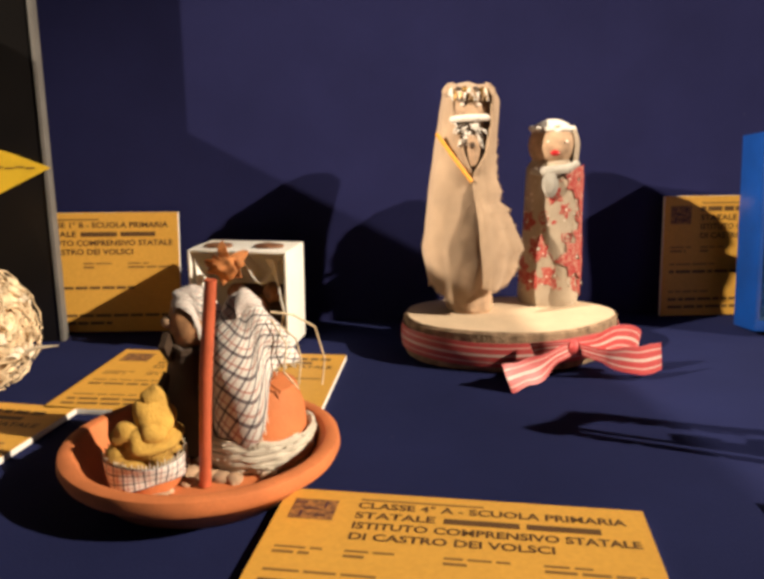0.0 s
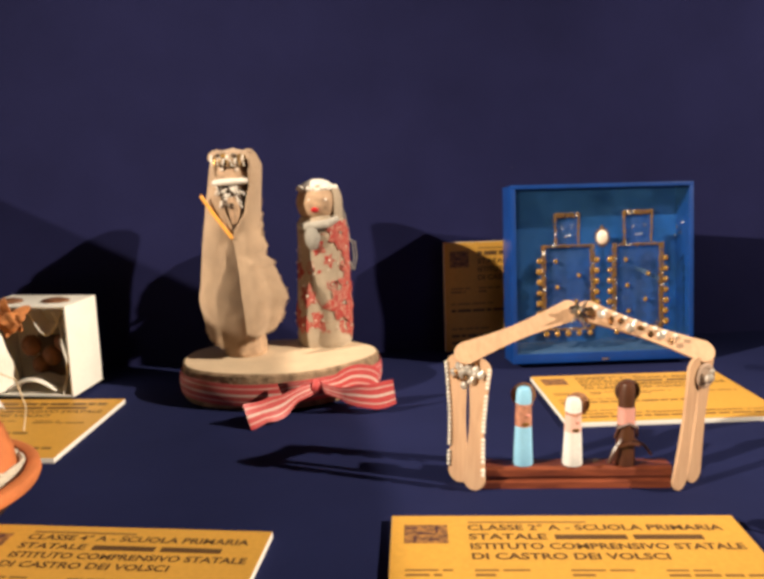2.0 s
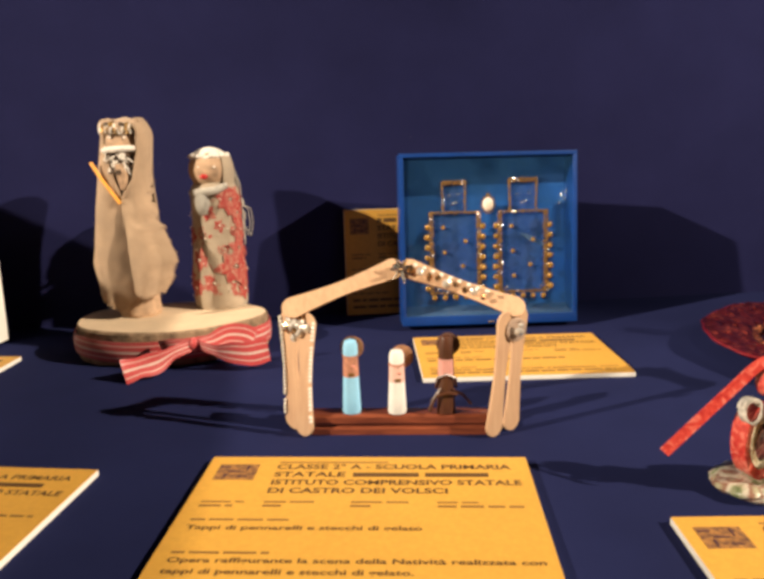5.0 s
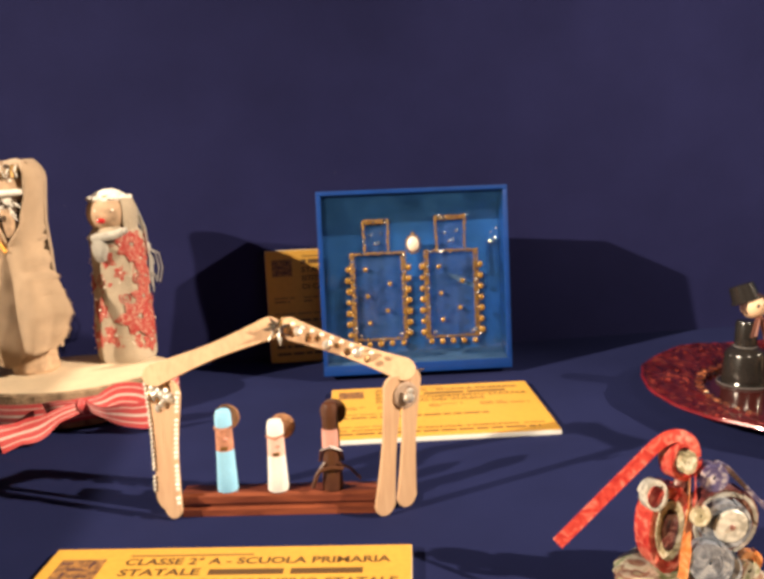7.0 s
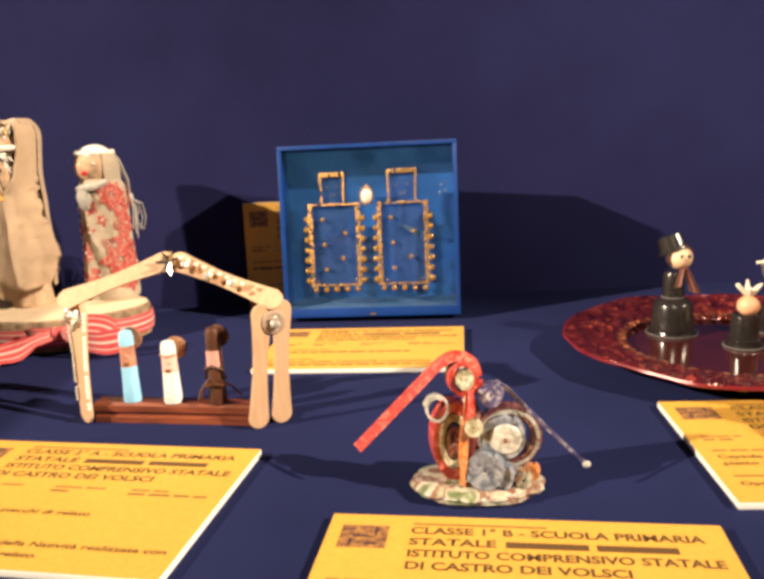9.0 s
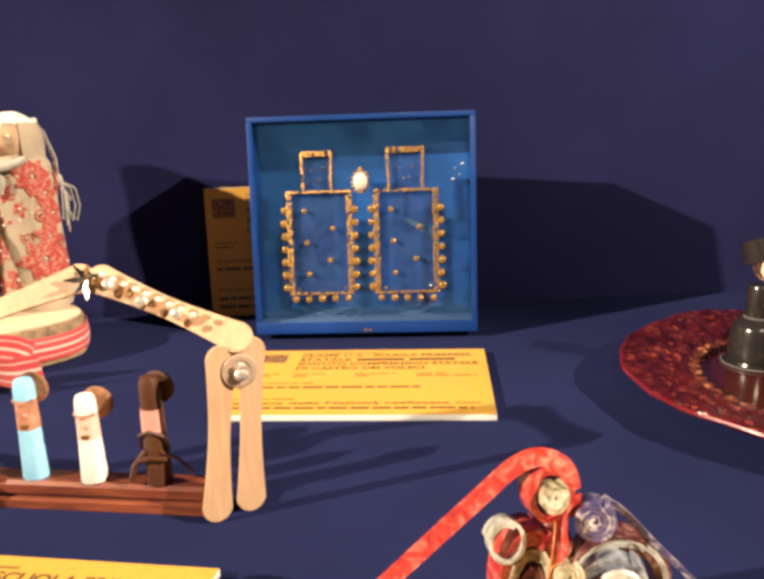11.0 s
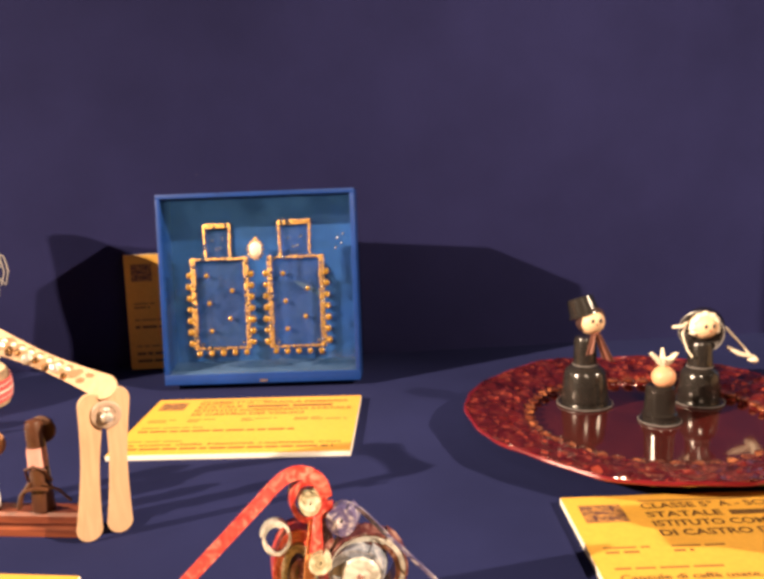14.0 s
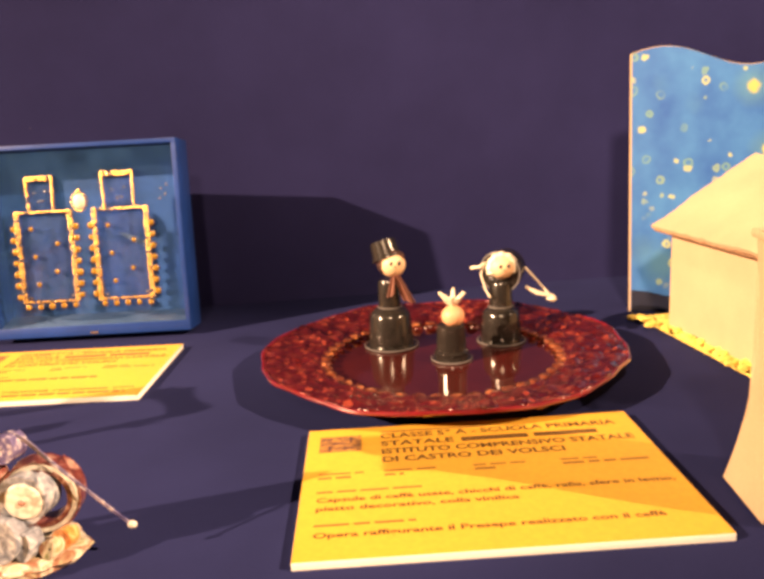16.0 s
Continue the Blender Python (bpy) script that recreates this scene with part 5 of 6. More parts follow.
# ---- white box with walnut figures ----
wb = thing("white_box", "open white cardboard box holding walnut shells and white paper", "box", pose(-0.0850, 0.7955, CARD_T + 0.0004, 0, 0, -14))
W, D, H, T = 0.094, 0.062, 0.094, 0.0022
part("back_panel", box(W - 2 * T - 0.0002, T, H - 2 * T - 0.0002, (W / 2, D - T / 2, T + 0.0001)), CARDBOX, wb)
for x in (T / 2, W - T / 2):
    part("side_panel", box(T, D, H, (x, D / 2, 0), 0.0004), CARDBOX, wb)
for z in (0, H - T):
    part("shelf_panel", box(W - 2 * T - 0.0002, D - 0.0002, T, (W / 2, D / 2, z), 0.0004), CARDBOX, wb)
part("paper_drape", sheet(lambda u, v: Vector((0.004 + 0.018 * (1 - v) ** 0.7 * (0.4 + u), 0.001 + 0.014 * u + 0.003 * math.sin(v * 8), 0.003 + 0.082 * v)), 10, 16, 0.0012), CARDBOX, wb, "white crumpled paper")
part("paper_drape", sheet(lambda u, v: Vector((W - 0.004 - (0.010 + 0.014 * u) * abs(v - 0.45) * 1.6, 0.001 + 0.014 * u + 0.003 * math.sin(v * 9), 0.003 + 0.082 * v)), 10, 16, 0.0012), CARDBOX, wb, "white crumpled paper")
part("paper_drape", sheet(lambda u, v: Vector((0.050 + 0.036 * u, 0.006 + 0.018 * v, 0.086 - 0.024 * math.sin(math.pi * u) * (1 - 0.4 * v))), 14, 8, 0.0012), CARDBOX, wb, "white crumpled paper")
part("paper_floor", moved(sheet(lambda u, v: Vector((0.022 + 0.052 * u, 0.002 + 0.03 * v, 0.005 + 0.010 * math.sin(math.pi * u) + 0.002 * math.sin(v * 7))), 16, 8, 0.0012), Matrix()), CARDBOX, wb, "white crumpled paper")
part("dark_lining", box(0.046, 0.002, 0.046, (W / 2 + 0.004, D - 0.006, 0.006)), BROWN, wb, "dark brown lining")
for x, z, k in ((0.036, 0.046, 1.0), (0.058, 0.036, 0.95), (0.072, 0.050, 0.9), (0.044, 0.026, 0.85)):
    part("walnut_shell", ball(0.0105 * k, (x, 0.030, z), (1, 0.8, 1.1), 3, 0.12, 180), WALNUT, wb)
for x, y in ((0.022, 0.022), (0.070, 0.026)):
    part("walnut_shell", ball(0.013, (x, y, H + 0.001), (1.1, 0.9, 0.22), 3, 0.12, 150), WALNUT, wb)
petals = []
for i in range(8):
    a, ln = radians((95, 150, 35, 200, 330, 265, 10, 170)[i]), (0.017, 0.012, 0.016, 0.015, 0.014, 0.012, 0.013, 0.016)[i]
    ax, ay = Vector((math.cos(a), 0, math.sin(a))), Vector((-math.sin(a), 0, math.cos(a)))
    petals.append((sheet(lambda u, v, ax=ax, ay=ay, ln=ln, i=i: ax * ln * u + ay * (v - 0.5) * 0.012 * (1 - u) ** 0.7 * (0.5 + u) + Vector((0, -0.003 - 0.005 * math.sin(3 * u + i) * u - 0.004 * abs(v - 0.5) * math.sin(i * 2), 0)), 8, 4, 0.0008), DRY_LEAF))
petals.append((ball(0.0080, (0.001, -0.004, -0.001), (1.2, 0.6, 0.9), 3, 0.5, 200), DRY_LEAF))
place = Matrix.Translation((0.041, -0.006, 0.082)) @ Matrix.Scale(1.35, 4)
dried = part("dried_star", moved(petals[-1][0], place), DRY_LEAF, wb, "rust-brown dried star flower")
for b, m in petals[:-1]:
    part("petal", moved(b, place), m, dried)


# ---- red plate ----
def glitter_red(name, base, chips_and_glints):
    m, t, b = nodes(name)
    co = spot_coords(t)
    v = add(t, "ShaderNodeTexVoronoi", Scale=75)
    fine = add(t, "ShaderNodeTexVoronoi", Scale=260)
    n = add(t, "ShaderNodeTexNoise", Scale=70, Detail=5, Distortion=0.6)
    for k in (v, fine, n):
        t.links.new(co, k.inputs[0])
    c = ramp(t, n.outputs[0], [(0.3, scaled(0.35, base)), (0.55, base), (0.72, chips_and_glints)])
    # Bright islands: glints of the lacquer painted into the base colour.
    c = mixed(t, ramp(t, fine.outputs["Color"], [(0.74, (0, 0, 0)), (0.82, (0.60,) * 3)]), c, scaled(2.2, chips_and_glints))
    t.links.new(c, b.inputs["Base Color"])
    t.links.new(ramp(t, v.outputs["Color"], [(0.2, (0.08,) * 3), (0.8, (0.30,) * 3)]), b.inputs["Roughness"])
    b.inputs["Metallic"].default_value, b.inputs["Specular IOR Level"].default_value = 0.35, 0.9
    bumped(t, b, mixed(t, 0.35, v.outputs["Distance"], fine.outputs["Distance"]), 0.9, 0.003)
    t.links.new(b.inputs["Normal"].links[0].from_socket, b.inputs["Coat Normal"])
    b.inputs["Coat Weight"].default_value, b.inputs["Coat Roughness"].default_value = 0.5, 0.16
    return m


RED_RIM = glitter_red("crackled_red_lacquer", (0.112, 0.0095, 0.0095), (0.21, 0.038, 0.022))
RED_FLAT = plain("smooth_red_lacquer", (0.058, 0.008, 0.007), 0.10, 0.1, var=0.2, coarse=30, bump=0.03, coat=0.8)
BRONZE = glitter_red("bronze_relief", (0.20, 0.050, 0.024), (0.34, 0.125, 0.050))
plate = thing("charger_plate", "large round dark red lacquered charger plate with a crackled rim", "plate", pose(0.912, 0.610, 0.0004))


def scallop(a, r, z):
    if r < 0.12:
        return r
    return r * (1 + 0.006 * math.sin(11 * a) + 0.004 * math.sin(23 * a + 1))


top_line = [(0.149, 0.0198), (0.137, 0.0185), (0.125, 0.0165), (0.112, 0.0150), (0.104, 0.0125)]


def rim_height(r):
    for (r0, z0), (r1, z1) in zip(top_line, top_line[1:]):
        if r >= r1:
            return z1 + (z0 - z1) * (r - r1) / (r0 - r1)
    return top_line[-1][1]


rim = [(0.092, 0.0045), (0.094, 0.0030), (0.120, 0.0110), (0.150, 0.0165), (0.1525, 0.0180), (0.1515, 0.0200)]
rim += [(0.1495 - 0.0019 * i, rim_height(0.1495 - 0.0019 * i)) for i in range(24)] + [(0.104, 0.0125), (0.0985, 0.0095), (0.0965, 0.0050)]
rim_mesh = lathe(rim, 300, shape=scallop)
for v in rim_mesh.verts:
    r, a = v.co.xy.length, math.atan2(v.co.y, v.co.x)
    if r > 0.103 and v.co.z > 0.0115:
        petal = abs(math.sin(18 * a + 70 * r)) * abs(math.sin(210 * (r - 0.103)))
        v.co.z += 0.0020 * petal + 0.0016 * noise.noise(v.co * 130) - 0.0008
    v.co.z += 0.0013 * math.sin(7 * a + 0.6) * max(0.0, min(1.0, (r - 0.13) / 0.02))
part("rim", rim_mesh, RED_RIM, plate, "crackled dark red rim")
lip = [(0.1518 * (1 + 0.006 * math.sin(11 * w) + 0.004 * math.sin(23 * w + 1)) * math.cos(w), 0.1518 * (1 + 0.006 * math.sin(11 * w) + 0.004 * math.sin(23 * w + 1)) * math.sin(w), 0.0186 + 0.0013 * math.sin(7 * w + 0.6)) for w in (2 * math.pi * i / 120 for i in range(121))]
part("lip", tube(lip, 0.0016, 8), plain("bright_red_lacquer", (0.17, 0.008, 0.012), 0.3, 0.1, var=0.25, coarse=60, coat=0.8), plate, "glossy red edge")
part("well", lathe([(0.070, 0.0), (0.092, 0.0006), (0.0958, 0.0056), (0.0955, 0.0068), (0.090, 0.0060), (0.080, 0.0058)], 72), RED_FLAT, plate, "smooth glossy dark red well")
scrolls = []
for i in range(46):
    a = 2 * math.pi * i / 46
    scrolls.append((ball(0.0046, (0.1005 * math.cos(a), 0.1005 * math.sin(a), 0.0106), (1.3, 1.3, 0.4), 2, 0.3, 200), BRONZE))
tagged(part("relief_border", solid("relief_border", scrolls), None, plate, "bronze relief border"), kind="stuff")


def coffee_doll(x, y, pieces, label):
    thing("coffee_capsule_doll", label, "doll", pose(x, y, 0.0064), "coffee-capsule dolls", me=solid("coffee_capsule_doll", pieces))


def capsule(z, k=1.0):
    """An upside-down coffee capsule: flange, tapered cup and domed end."""
    return (lathe([(0.0180 * k, z), (0.0185 * k, z + 0.0006), (0.0185 * k, z + 0.0014), (0.0155 * k, z + 0.0018), (0.0150 * k, z + 0.0035), (0.0158 * k, z + 0.005), (0.0140 * k, z + 0.022 * k), (0.0128 * k, z + 0.0245 * k), (0.0085 * k, z + 0.028 * k)], 36), CAPSULE)


def ring_line(r, z):
    return (tube([(r * math.cos(q), r * math.sin(q), z) for q in (2 * math.pi * i / 40 for i in range(41))], 0.0006, 6), RING)


def eyes(x, y, z):
    return [(ball(0.0017, (x + d, y, z), (1, 0.5, 1.25), 2), HAT) for d in (-0.0032, 0.0038)]


jdoll = [capsule(0, 1.32), ring_line(0.0244, 0.0012), ring_line(0.0106, 0.0372), (lathe([(0.0090, 0.036), (0.0104, 0.0365), (0.0098, 0.060), (0.0088, 0.062)], 28), CAPSULE), (ball(0.0118, (0.004, -0.003, 0.0765), sub=3), SKIN),
         (moved(lathe([(0.0132, -0.002), (0.0146, -0.0012), (0.0144, 0.0004), (0.0130, 0.0014), (0.0116, 0.0150), (0.0096, 0.0158)], 28), pose(0.0000, 0.002, 0.0820, -16, -14, 0)), CAPSULE),
         (sheet(lambda u, v: Vector((0.004 + (0.004 + 0.006 * v) * u + 0.008 * v, -0.0125 + 0.002 * math.sin(u * 9), 0.068 - 0.024 * v - 0.003 * u * v)), 8, 10, 0.0009), SCARF),
         (sheet(lambda u, v: Vector((0.002 + (0.003 + 0.004 * v) * u - 0.005 * v, -0.0132 + 0.002 * math.sin(u * 8), 0.067 - 0.019 * v + 0.003 * u * v)), 8, 10, 0.0009), SCARF),
         (ball(0.0010, (0.005, -0.0148, 0.0760), sub=1), SCARF)]
jdoll += eyes(0.005, -0.0140, 0.0790)
for k in range(2):
    arc = [(0.004 + (0.0116 + 0.0005 * k) * math.cos(q) + 0.0004 * math.sin(q * 9 + k), -0.0075 + 0.0040 * k, 0.0768 + (0.0112 + 0.0006 * k) * math.sin(q)) for q in (radians(25 + 195 * i / 18) for i in range(19))]
    jdoll.append((tube(arc, [0.0010 + 0.0010 * math.sin(3.14 * i / 18) for i in range(19)], 6), HAIR))
coffee_doll(0.8745, 0.662, jdoll, "coffee-capsule doll with charcoal top hat and brown scarf")

mdoll = [capsule(0, 1.18), ring_line(0.0218, 0.0012), ring_line(0.0110, 0.0332), (lathe([(0.0095, 0.032), (0.0108, 0.0325), (0.0102, 0.054), (0.009, 0.056)], 28), CAPSULE), (ball(0.0118, (0, -0.004, 0.070), (1.05, 1, 0.95), 3), SKIN),
         (moved(lathe([(0.0178, -0.0098), (0.0188, -0.0092), (0.0184, 0.000), (0.0170, 0.012), (0.0140, 0.017), (0.0060, 0.0185)], 32), pose(0.0045, 0.0060, 0.0650, -86, 0, -34)), CAPSULE),
         (moved(ring_line(0.0186, -0.0095)[0], pose(0.0045, 0.0060, 0.0650, -86, 0, -34)), RING),
         (tube([(-0.028, -0.004, 0.0705), (-0.020, -0.006, 0.0715), (-0.014, -0.002, 0.0735)], 0.0014, 6), RAFFIA),
         (tube([(-0.014, -0.002, 0.0735), (-0.0185, -0.003, 0.064), (-0.015, -0.006, 0.050), (-0.012, -0.010, 0.044)], 0.0008, 6), RAFFIA),
         (tube([(0.024, 0.004, 0.066), (0.034, 0.0, 0.054), (0.044, -0.004, 0.041)], 0.0011, 6), RAFFIA),
         (tube([(0.022, -0.004, 0.050), (0.032, -0.006, 0.044), (0.046, -0.006, 0.040)], [0.0014, 0.0022, 0.0014], 6), RAFFIA),
         (ball(0.0036, (0.046, -0.005, 0.0375), (1.2, 1, 1), 2, 0.4, 300), RAFFIA), (ball(0.0010, (0.0, -0.0158, 0.0685), sub=1), plain("red_dot_paint", (0.5, 0.06, 0.05), 0.5))]
for i in range(15):
    a = radians(-20 + i * 15.7)
    mdoll.append((ball(0.0038, (0.0108 * math.cos(a), -0.0075, 0.0700 + 0.0108 * math.sin(a) + 0.0006 * math.sin(i * 3)), (1, 0.9, 0.8), 2, 0.35, 260), RAFFIA))
mdoll += eyes(0, -0.0150, 0.0720)
coffee_doll(0.9745, 0.650, mdoll, "coffee-capsule doll with raffia curls and arms on the plate")

cdoll = [ring_line(0.0172, 0.0011), (lathe([(0.0165, 0), (0.0172, 0.0006), (0.0172, 0.0016), (0.0140, 0.0020), (0.0135, 0.0045), (0.0145, 0.006), (0.0145, 0.0075), (0.0128, 0.009), (0.0118, 0.030), (0.010, 0.0315), (0.006, 0.030)], 32), CAPSULE), (ball(0.0098, (0.002, -0.001, 0.0385), (1, 1, 0.95), 3), plain("peach_bead", (0.72, 0.36, 0.20), 0.45))]
for i in range(6):
    a = radians(60 * i + 15)
    cdoll.append((tube([(0.002, 0, 0.047), (0.002 + 0.005 * math.cos(a), 0.005 * math.sin(a), 0.052), (0.002 + 0.012 * math.cos(a), 0.010 * math.sin(a), 0.057 + 0.003 * (i % 2))], [0.0016, 0.0024, 0.0011], 6), RAFFIA))
coffee_doll(0.9205, 0.609, cdoll, "small coffee-capsule doll with peach bead and raffia tuft")

# ---- rolled-paper figures ----
def swirl(name, cols, rough=0.35, scale=190):
    """Magazine paper wound up: rings of print round the middle."""
    m, t, b = nodes(name)
    co = spot_coords(t)
    n = add(t, "ShaderNodeTexNoise", Scale=scale, Detail=4, Distortion=1.0)
    t.links.new(co, n.inputs[0])
    r = ramp(t, n.outputs[0], [(0.30 + 0.40 * i / (len(cols) - 1), c) for i, c in enumerate(cols)])
    t.links.new(r, b.inputs["Base Color"])
    b.inputs["Roughness"].default_value, b.inputs["Coat Weight"].default_value = rough, 0.6
    bumped(t, b, n.outputs[0], 0.4, 0.0008)
    return m


PAPER_RED = swirl("red_magazine_paper", [(0.34, 0.018, 0.016), (0.50, 0.050, 0.034), (0.66, 0.22, 0.16)])
PAPER_DARK = swirl("dark_magazine_paper", [(0.03, 0.012, 0.012), (0.13, 0.028, 0.024), (0.36, 0.22, 0.18)])
PAPER_GREY = swirl("grey_magazine_paper", [(0.07, 0.085, 0.115), (0.19, 0.21, 0.26), (0.44, 0.45, 0.48)])
PAPER_WHITE = swirl("white_magazine_paper", [(0.26, 0.25, 0.22), (0.50, 0.48, 0.43), (0.66, 0.63, 0.57)])
PAPER_OLIVE = swirl("olive_white_magazine_paper", [(0.12, 0.10, 0.05), (0.45, 0.40, 0.26), (0.74, 0.70, 0.58)])
PAPER_VIOLET = swirl("violet_magazine_paper", [(0.035, 0.030, 0.10), (0.12, 0.10, 0.21), (0.62, 0.57, 0.56)])
PAPER_MIX = swirl("motley_magazine_paper", [(0.06, 0.10, 0.025), (0.24, 0.25, 0.14), (0.52, 0.48, 0.38), (0.20, 0.075, 0.045), (0.36, 0.34, 0.22)], 0.35, 75)
ORANGE_PAPER = swirl("orange_magazine_paper", [(0.55, 0.12, 0.03), (0.66, 0.22, 0.06), (0.72, 0.40, 0.20)])
Q = pose(0.646, 0.367, 0, 0, 0, -5)
quill = thing("paper_coil_group", "two figures coiled from glossy magazine paper strips", "paper ornament", Q)


def coil(name, x, y, z, r0, r1, turns, width, mat, face=(0, -1, 0), squash=1.0, label=""):
    """A strip wound up on edge, seen from the side that faces."""
    def f(u, v):
        a = 2 * math.pi * turns * u + 1.0
        r = r0 + (r1 - r0) * u
        return Vector((r * math.cos(a) * squash, (v - 0.5) * width + 0.18 * (r1 - r) * 0.5, r * math.sin(a)))
    bm = sheet(f, int(22 * turns), 3, max(0.00045, 0.85 * (r1 - r0) / turns))
    turn = Vector((0, -1, 0)).rotation_difference(Vector(face)).to_matrix().to_4x4()
    return part(name, moved(bm, Matrix.Translation((x, y, z)) @ turn), mat, quill, label)


basebits = [(ball(random.uniform(0.006, 0.010), (0.030 * math.cos(a) * k, 0.019 * math.sin(a) * k, 0.0058), (1.3, 1.1, 0.42), 2, 0.2, 90), PAPER_MIX) for a, k in ((i * 0.42, 1.0 if i % 2 else 0.72) for i in range(30))]
basebits.append((lathe([(0.034, 0.0003), (0.037, 0.0025), (0.036, 0.0070), (0.033, 0.0090), (0.020, 0.0095)], 48, shape=lambda a, r, z: r * (1 + 0.03 * math.sin(5 * a) + 0.012 * math.sin(11 * a))), PAPER_MIX))
for b, m in basebits[-1:]:
    for v in b.verts:
        v.co.y *= 0.68
tagged(part("motley_base", solid("motley_base", basebits), None, quill, "motley crumpled paper base"), kind="stuff")
# tall red figure with its arm
coil("head_coil", -0.0075, -0.005, 0.0735, 0.0014, 0.0068, 3, 0.010, PAPER_OLIVE, (0.30, -1, 0.1), 0.85, "olive and white paper coil")
part("arm_strip", strand(curve3((-0.0010, -0.004, 0.0640), (0.0010, -0.004, 0.0730), (-0.0020, -0.004, 0.0830), (-0.0105, -0.004, 0.0872), (-0.0200, -0.004, 0.0835), (-0.0340, -0.003, 0.0690), (-0.0550, -0.002, 0.0470), (-0.0730, -0.001, 0.0280)), lambda u: 0.0068, lambda u: 24, 44), PAPER_RED, quill, "red paper strip, hood and arm in one")
coil("hood_coil", -0.0085, -0.002, 0.0735, 0.0085, 0.0115, 2, 0.010, PAPER_RED, (0.30, -1, 0.1), 0.82, "red paper hood")
coil("body_coil", -0.0150, 0.000, 0.0350, 0.0195, 0.0265, 3, 0.013, PAPER_RED, (0.25, -1, 0), 0.52, "tall red paper loop")
coil("inner_coil", -0.0150, -0.001, 0.0350, 0.0135, 0.0185, 3, 0.012, PAPER_OLIVE, (0.25, -1, 0), 0.50, "mottled paper loop")
coil("inner_coil", -0.0150, -0.001, 0.0340, 0.0030, 0.0120, 3, 0.011, PAPER_DARK, (0.25, -1, 0), 0.50, "dark paper coil")
part("body_roll", ball(0.0095, (-0.004, 0.003, 0.036), (0.8, 0.6, 2.7), 3, 0.12, 140), PAPER_DARK, quill)
part("front_strip", strand(curve3((-0.0050, -0.010, 0.066), (-0.0066, -0.0135, 0.050), (-0.0085, -0.0150, 0.030), (-0.0095, -0.0140, 0.010)), lambda u: 0.0048 + 0.0012 * u, lambda u: 8), ORANGE_PAPER, quill, "orange paper strip")
coil("shoulder_loop", -0.0235, -0.0070, 0.0560, 0.0072, 0.0092, 1.3, 0.006, PAPER_WHITE, (0.2, -1, 0.1), 0.85, "cream paper loop")
coil("chest_coil", -0.0025, -0.0140, 0.0470, 0.0012, 0.0060, 3, 0.006, PAPER_OLIVE, (0.15, -1, 0.1), 1.0, "cream and brown paper coil")
part("neck_strip", strand(curve3((-0.0020, -0.0090, 0.0680), (-0.0030, -0.0120, 0.0600), (-0.0035, -0.0130, 0.0520)), lambda u: 0.0085, lambda u: 5), PAPER_RED, quill, "red paper neck strip")
# second figure
coil("head_coil", 0.0085, -0.004, 0.0640, 0.0014, 0.0080, 4, 0.011, PAPER_VIOLET, (-0.15, -1, 0.1), 1.0, "violet and white paper coil")
part("arm_strip", strand(curve3((0.0110, -0.004, 0.0715), (0.018, -0.004, 0.0670), (0.030, -0.004, 0.0540), (0.048, -0.004, 0.0350), (0.064, -0.004, 0.0190)), lambda u: 0.0030 - 0.0012 * u, lambda u: 20), PAPER_VIOLET, quill, "narrow violet paper strip")
part("arm_tip", ball(0.0019, (0.0645, -0.004, 0.0185), (1.3, 0.8, 1.2), 2), PAPER_WHITE, quill)
coil("body_coil", 0.0150, -0.004, 0.0380, 0.0030, 0.0138, 7, 0.015, PAPER_GREY, (-0.10, -1, 0.05), 1.0, "pale grey paper coil")
part("coil_face", moved(lathe([(0.0022, 0), (0.0088, 0.0002), (0.0095, 0.001), (0.0085, 0.0020), (0.0030, 0.0024)], 30), Matrix.Translation((0.0165, -0.0115, 0.0385)) @ pose(0, 0, 0, 90)), PAPER_WHITE, quill, "greyish white disc")
part("coil_eye", ball(0.0018, (0.0165, -0.0142, 0.0385), (1, 0.5, 1), 2), PAPER_DARK, quill)
coil("back_coil", 0.0185, 0.003, 0.0345, 0.0140, 0.0165, 2, 0.012, PAPER_DARK, (0.10, -1, 0), 1.0, "brown paper coil")
coil("back_coil", 0.0185, 0.002, 0.0345, 0.0168, 0.0190, 2, 0.010, PAPER_WHITE, (0.10, -1, 0), 1.0, "white and brown paper coil")
coil("back_coil", 0.0185, 0.004, 0.0345, 0.0192, 0.0204, 1, 0.011, PAPER_DARK, (0.10, -1, 0), 1.0, "brown paper coil")
for x, z, r, w in ((0.0045, 0.0205, 0.0125, 0.95), (0.0160, 0.0165, 0.0080, 0.7)):
    coil("low_coil", x, -0.0135, z, 0.0015, r, 6, 0.010, PAPER_GREY, (-0.25, -1, 0.1), w, "grey paper coil")
coil("edge_curl", 0.0265, -0.0120, 0.0130, 0.0014, 0.0056, 3, 0.007, PAPER_MIX, (-0.1, -1, 0.2), 1.0, "green and white paper curl")
coil("edge_curl", 0.031, -0.006, 0.0150, 0.0016, 0.0062, 3, 0.007, ORANGE_PAPER, (-0.2, -1, 0.2), 1.0, "orange paper curl")

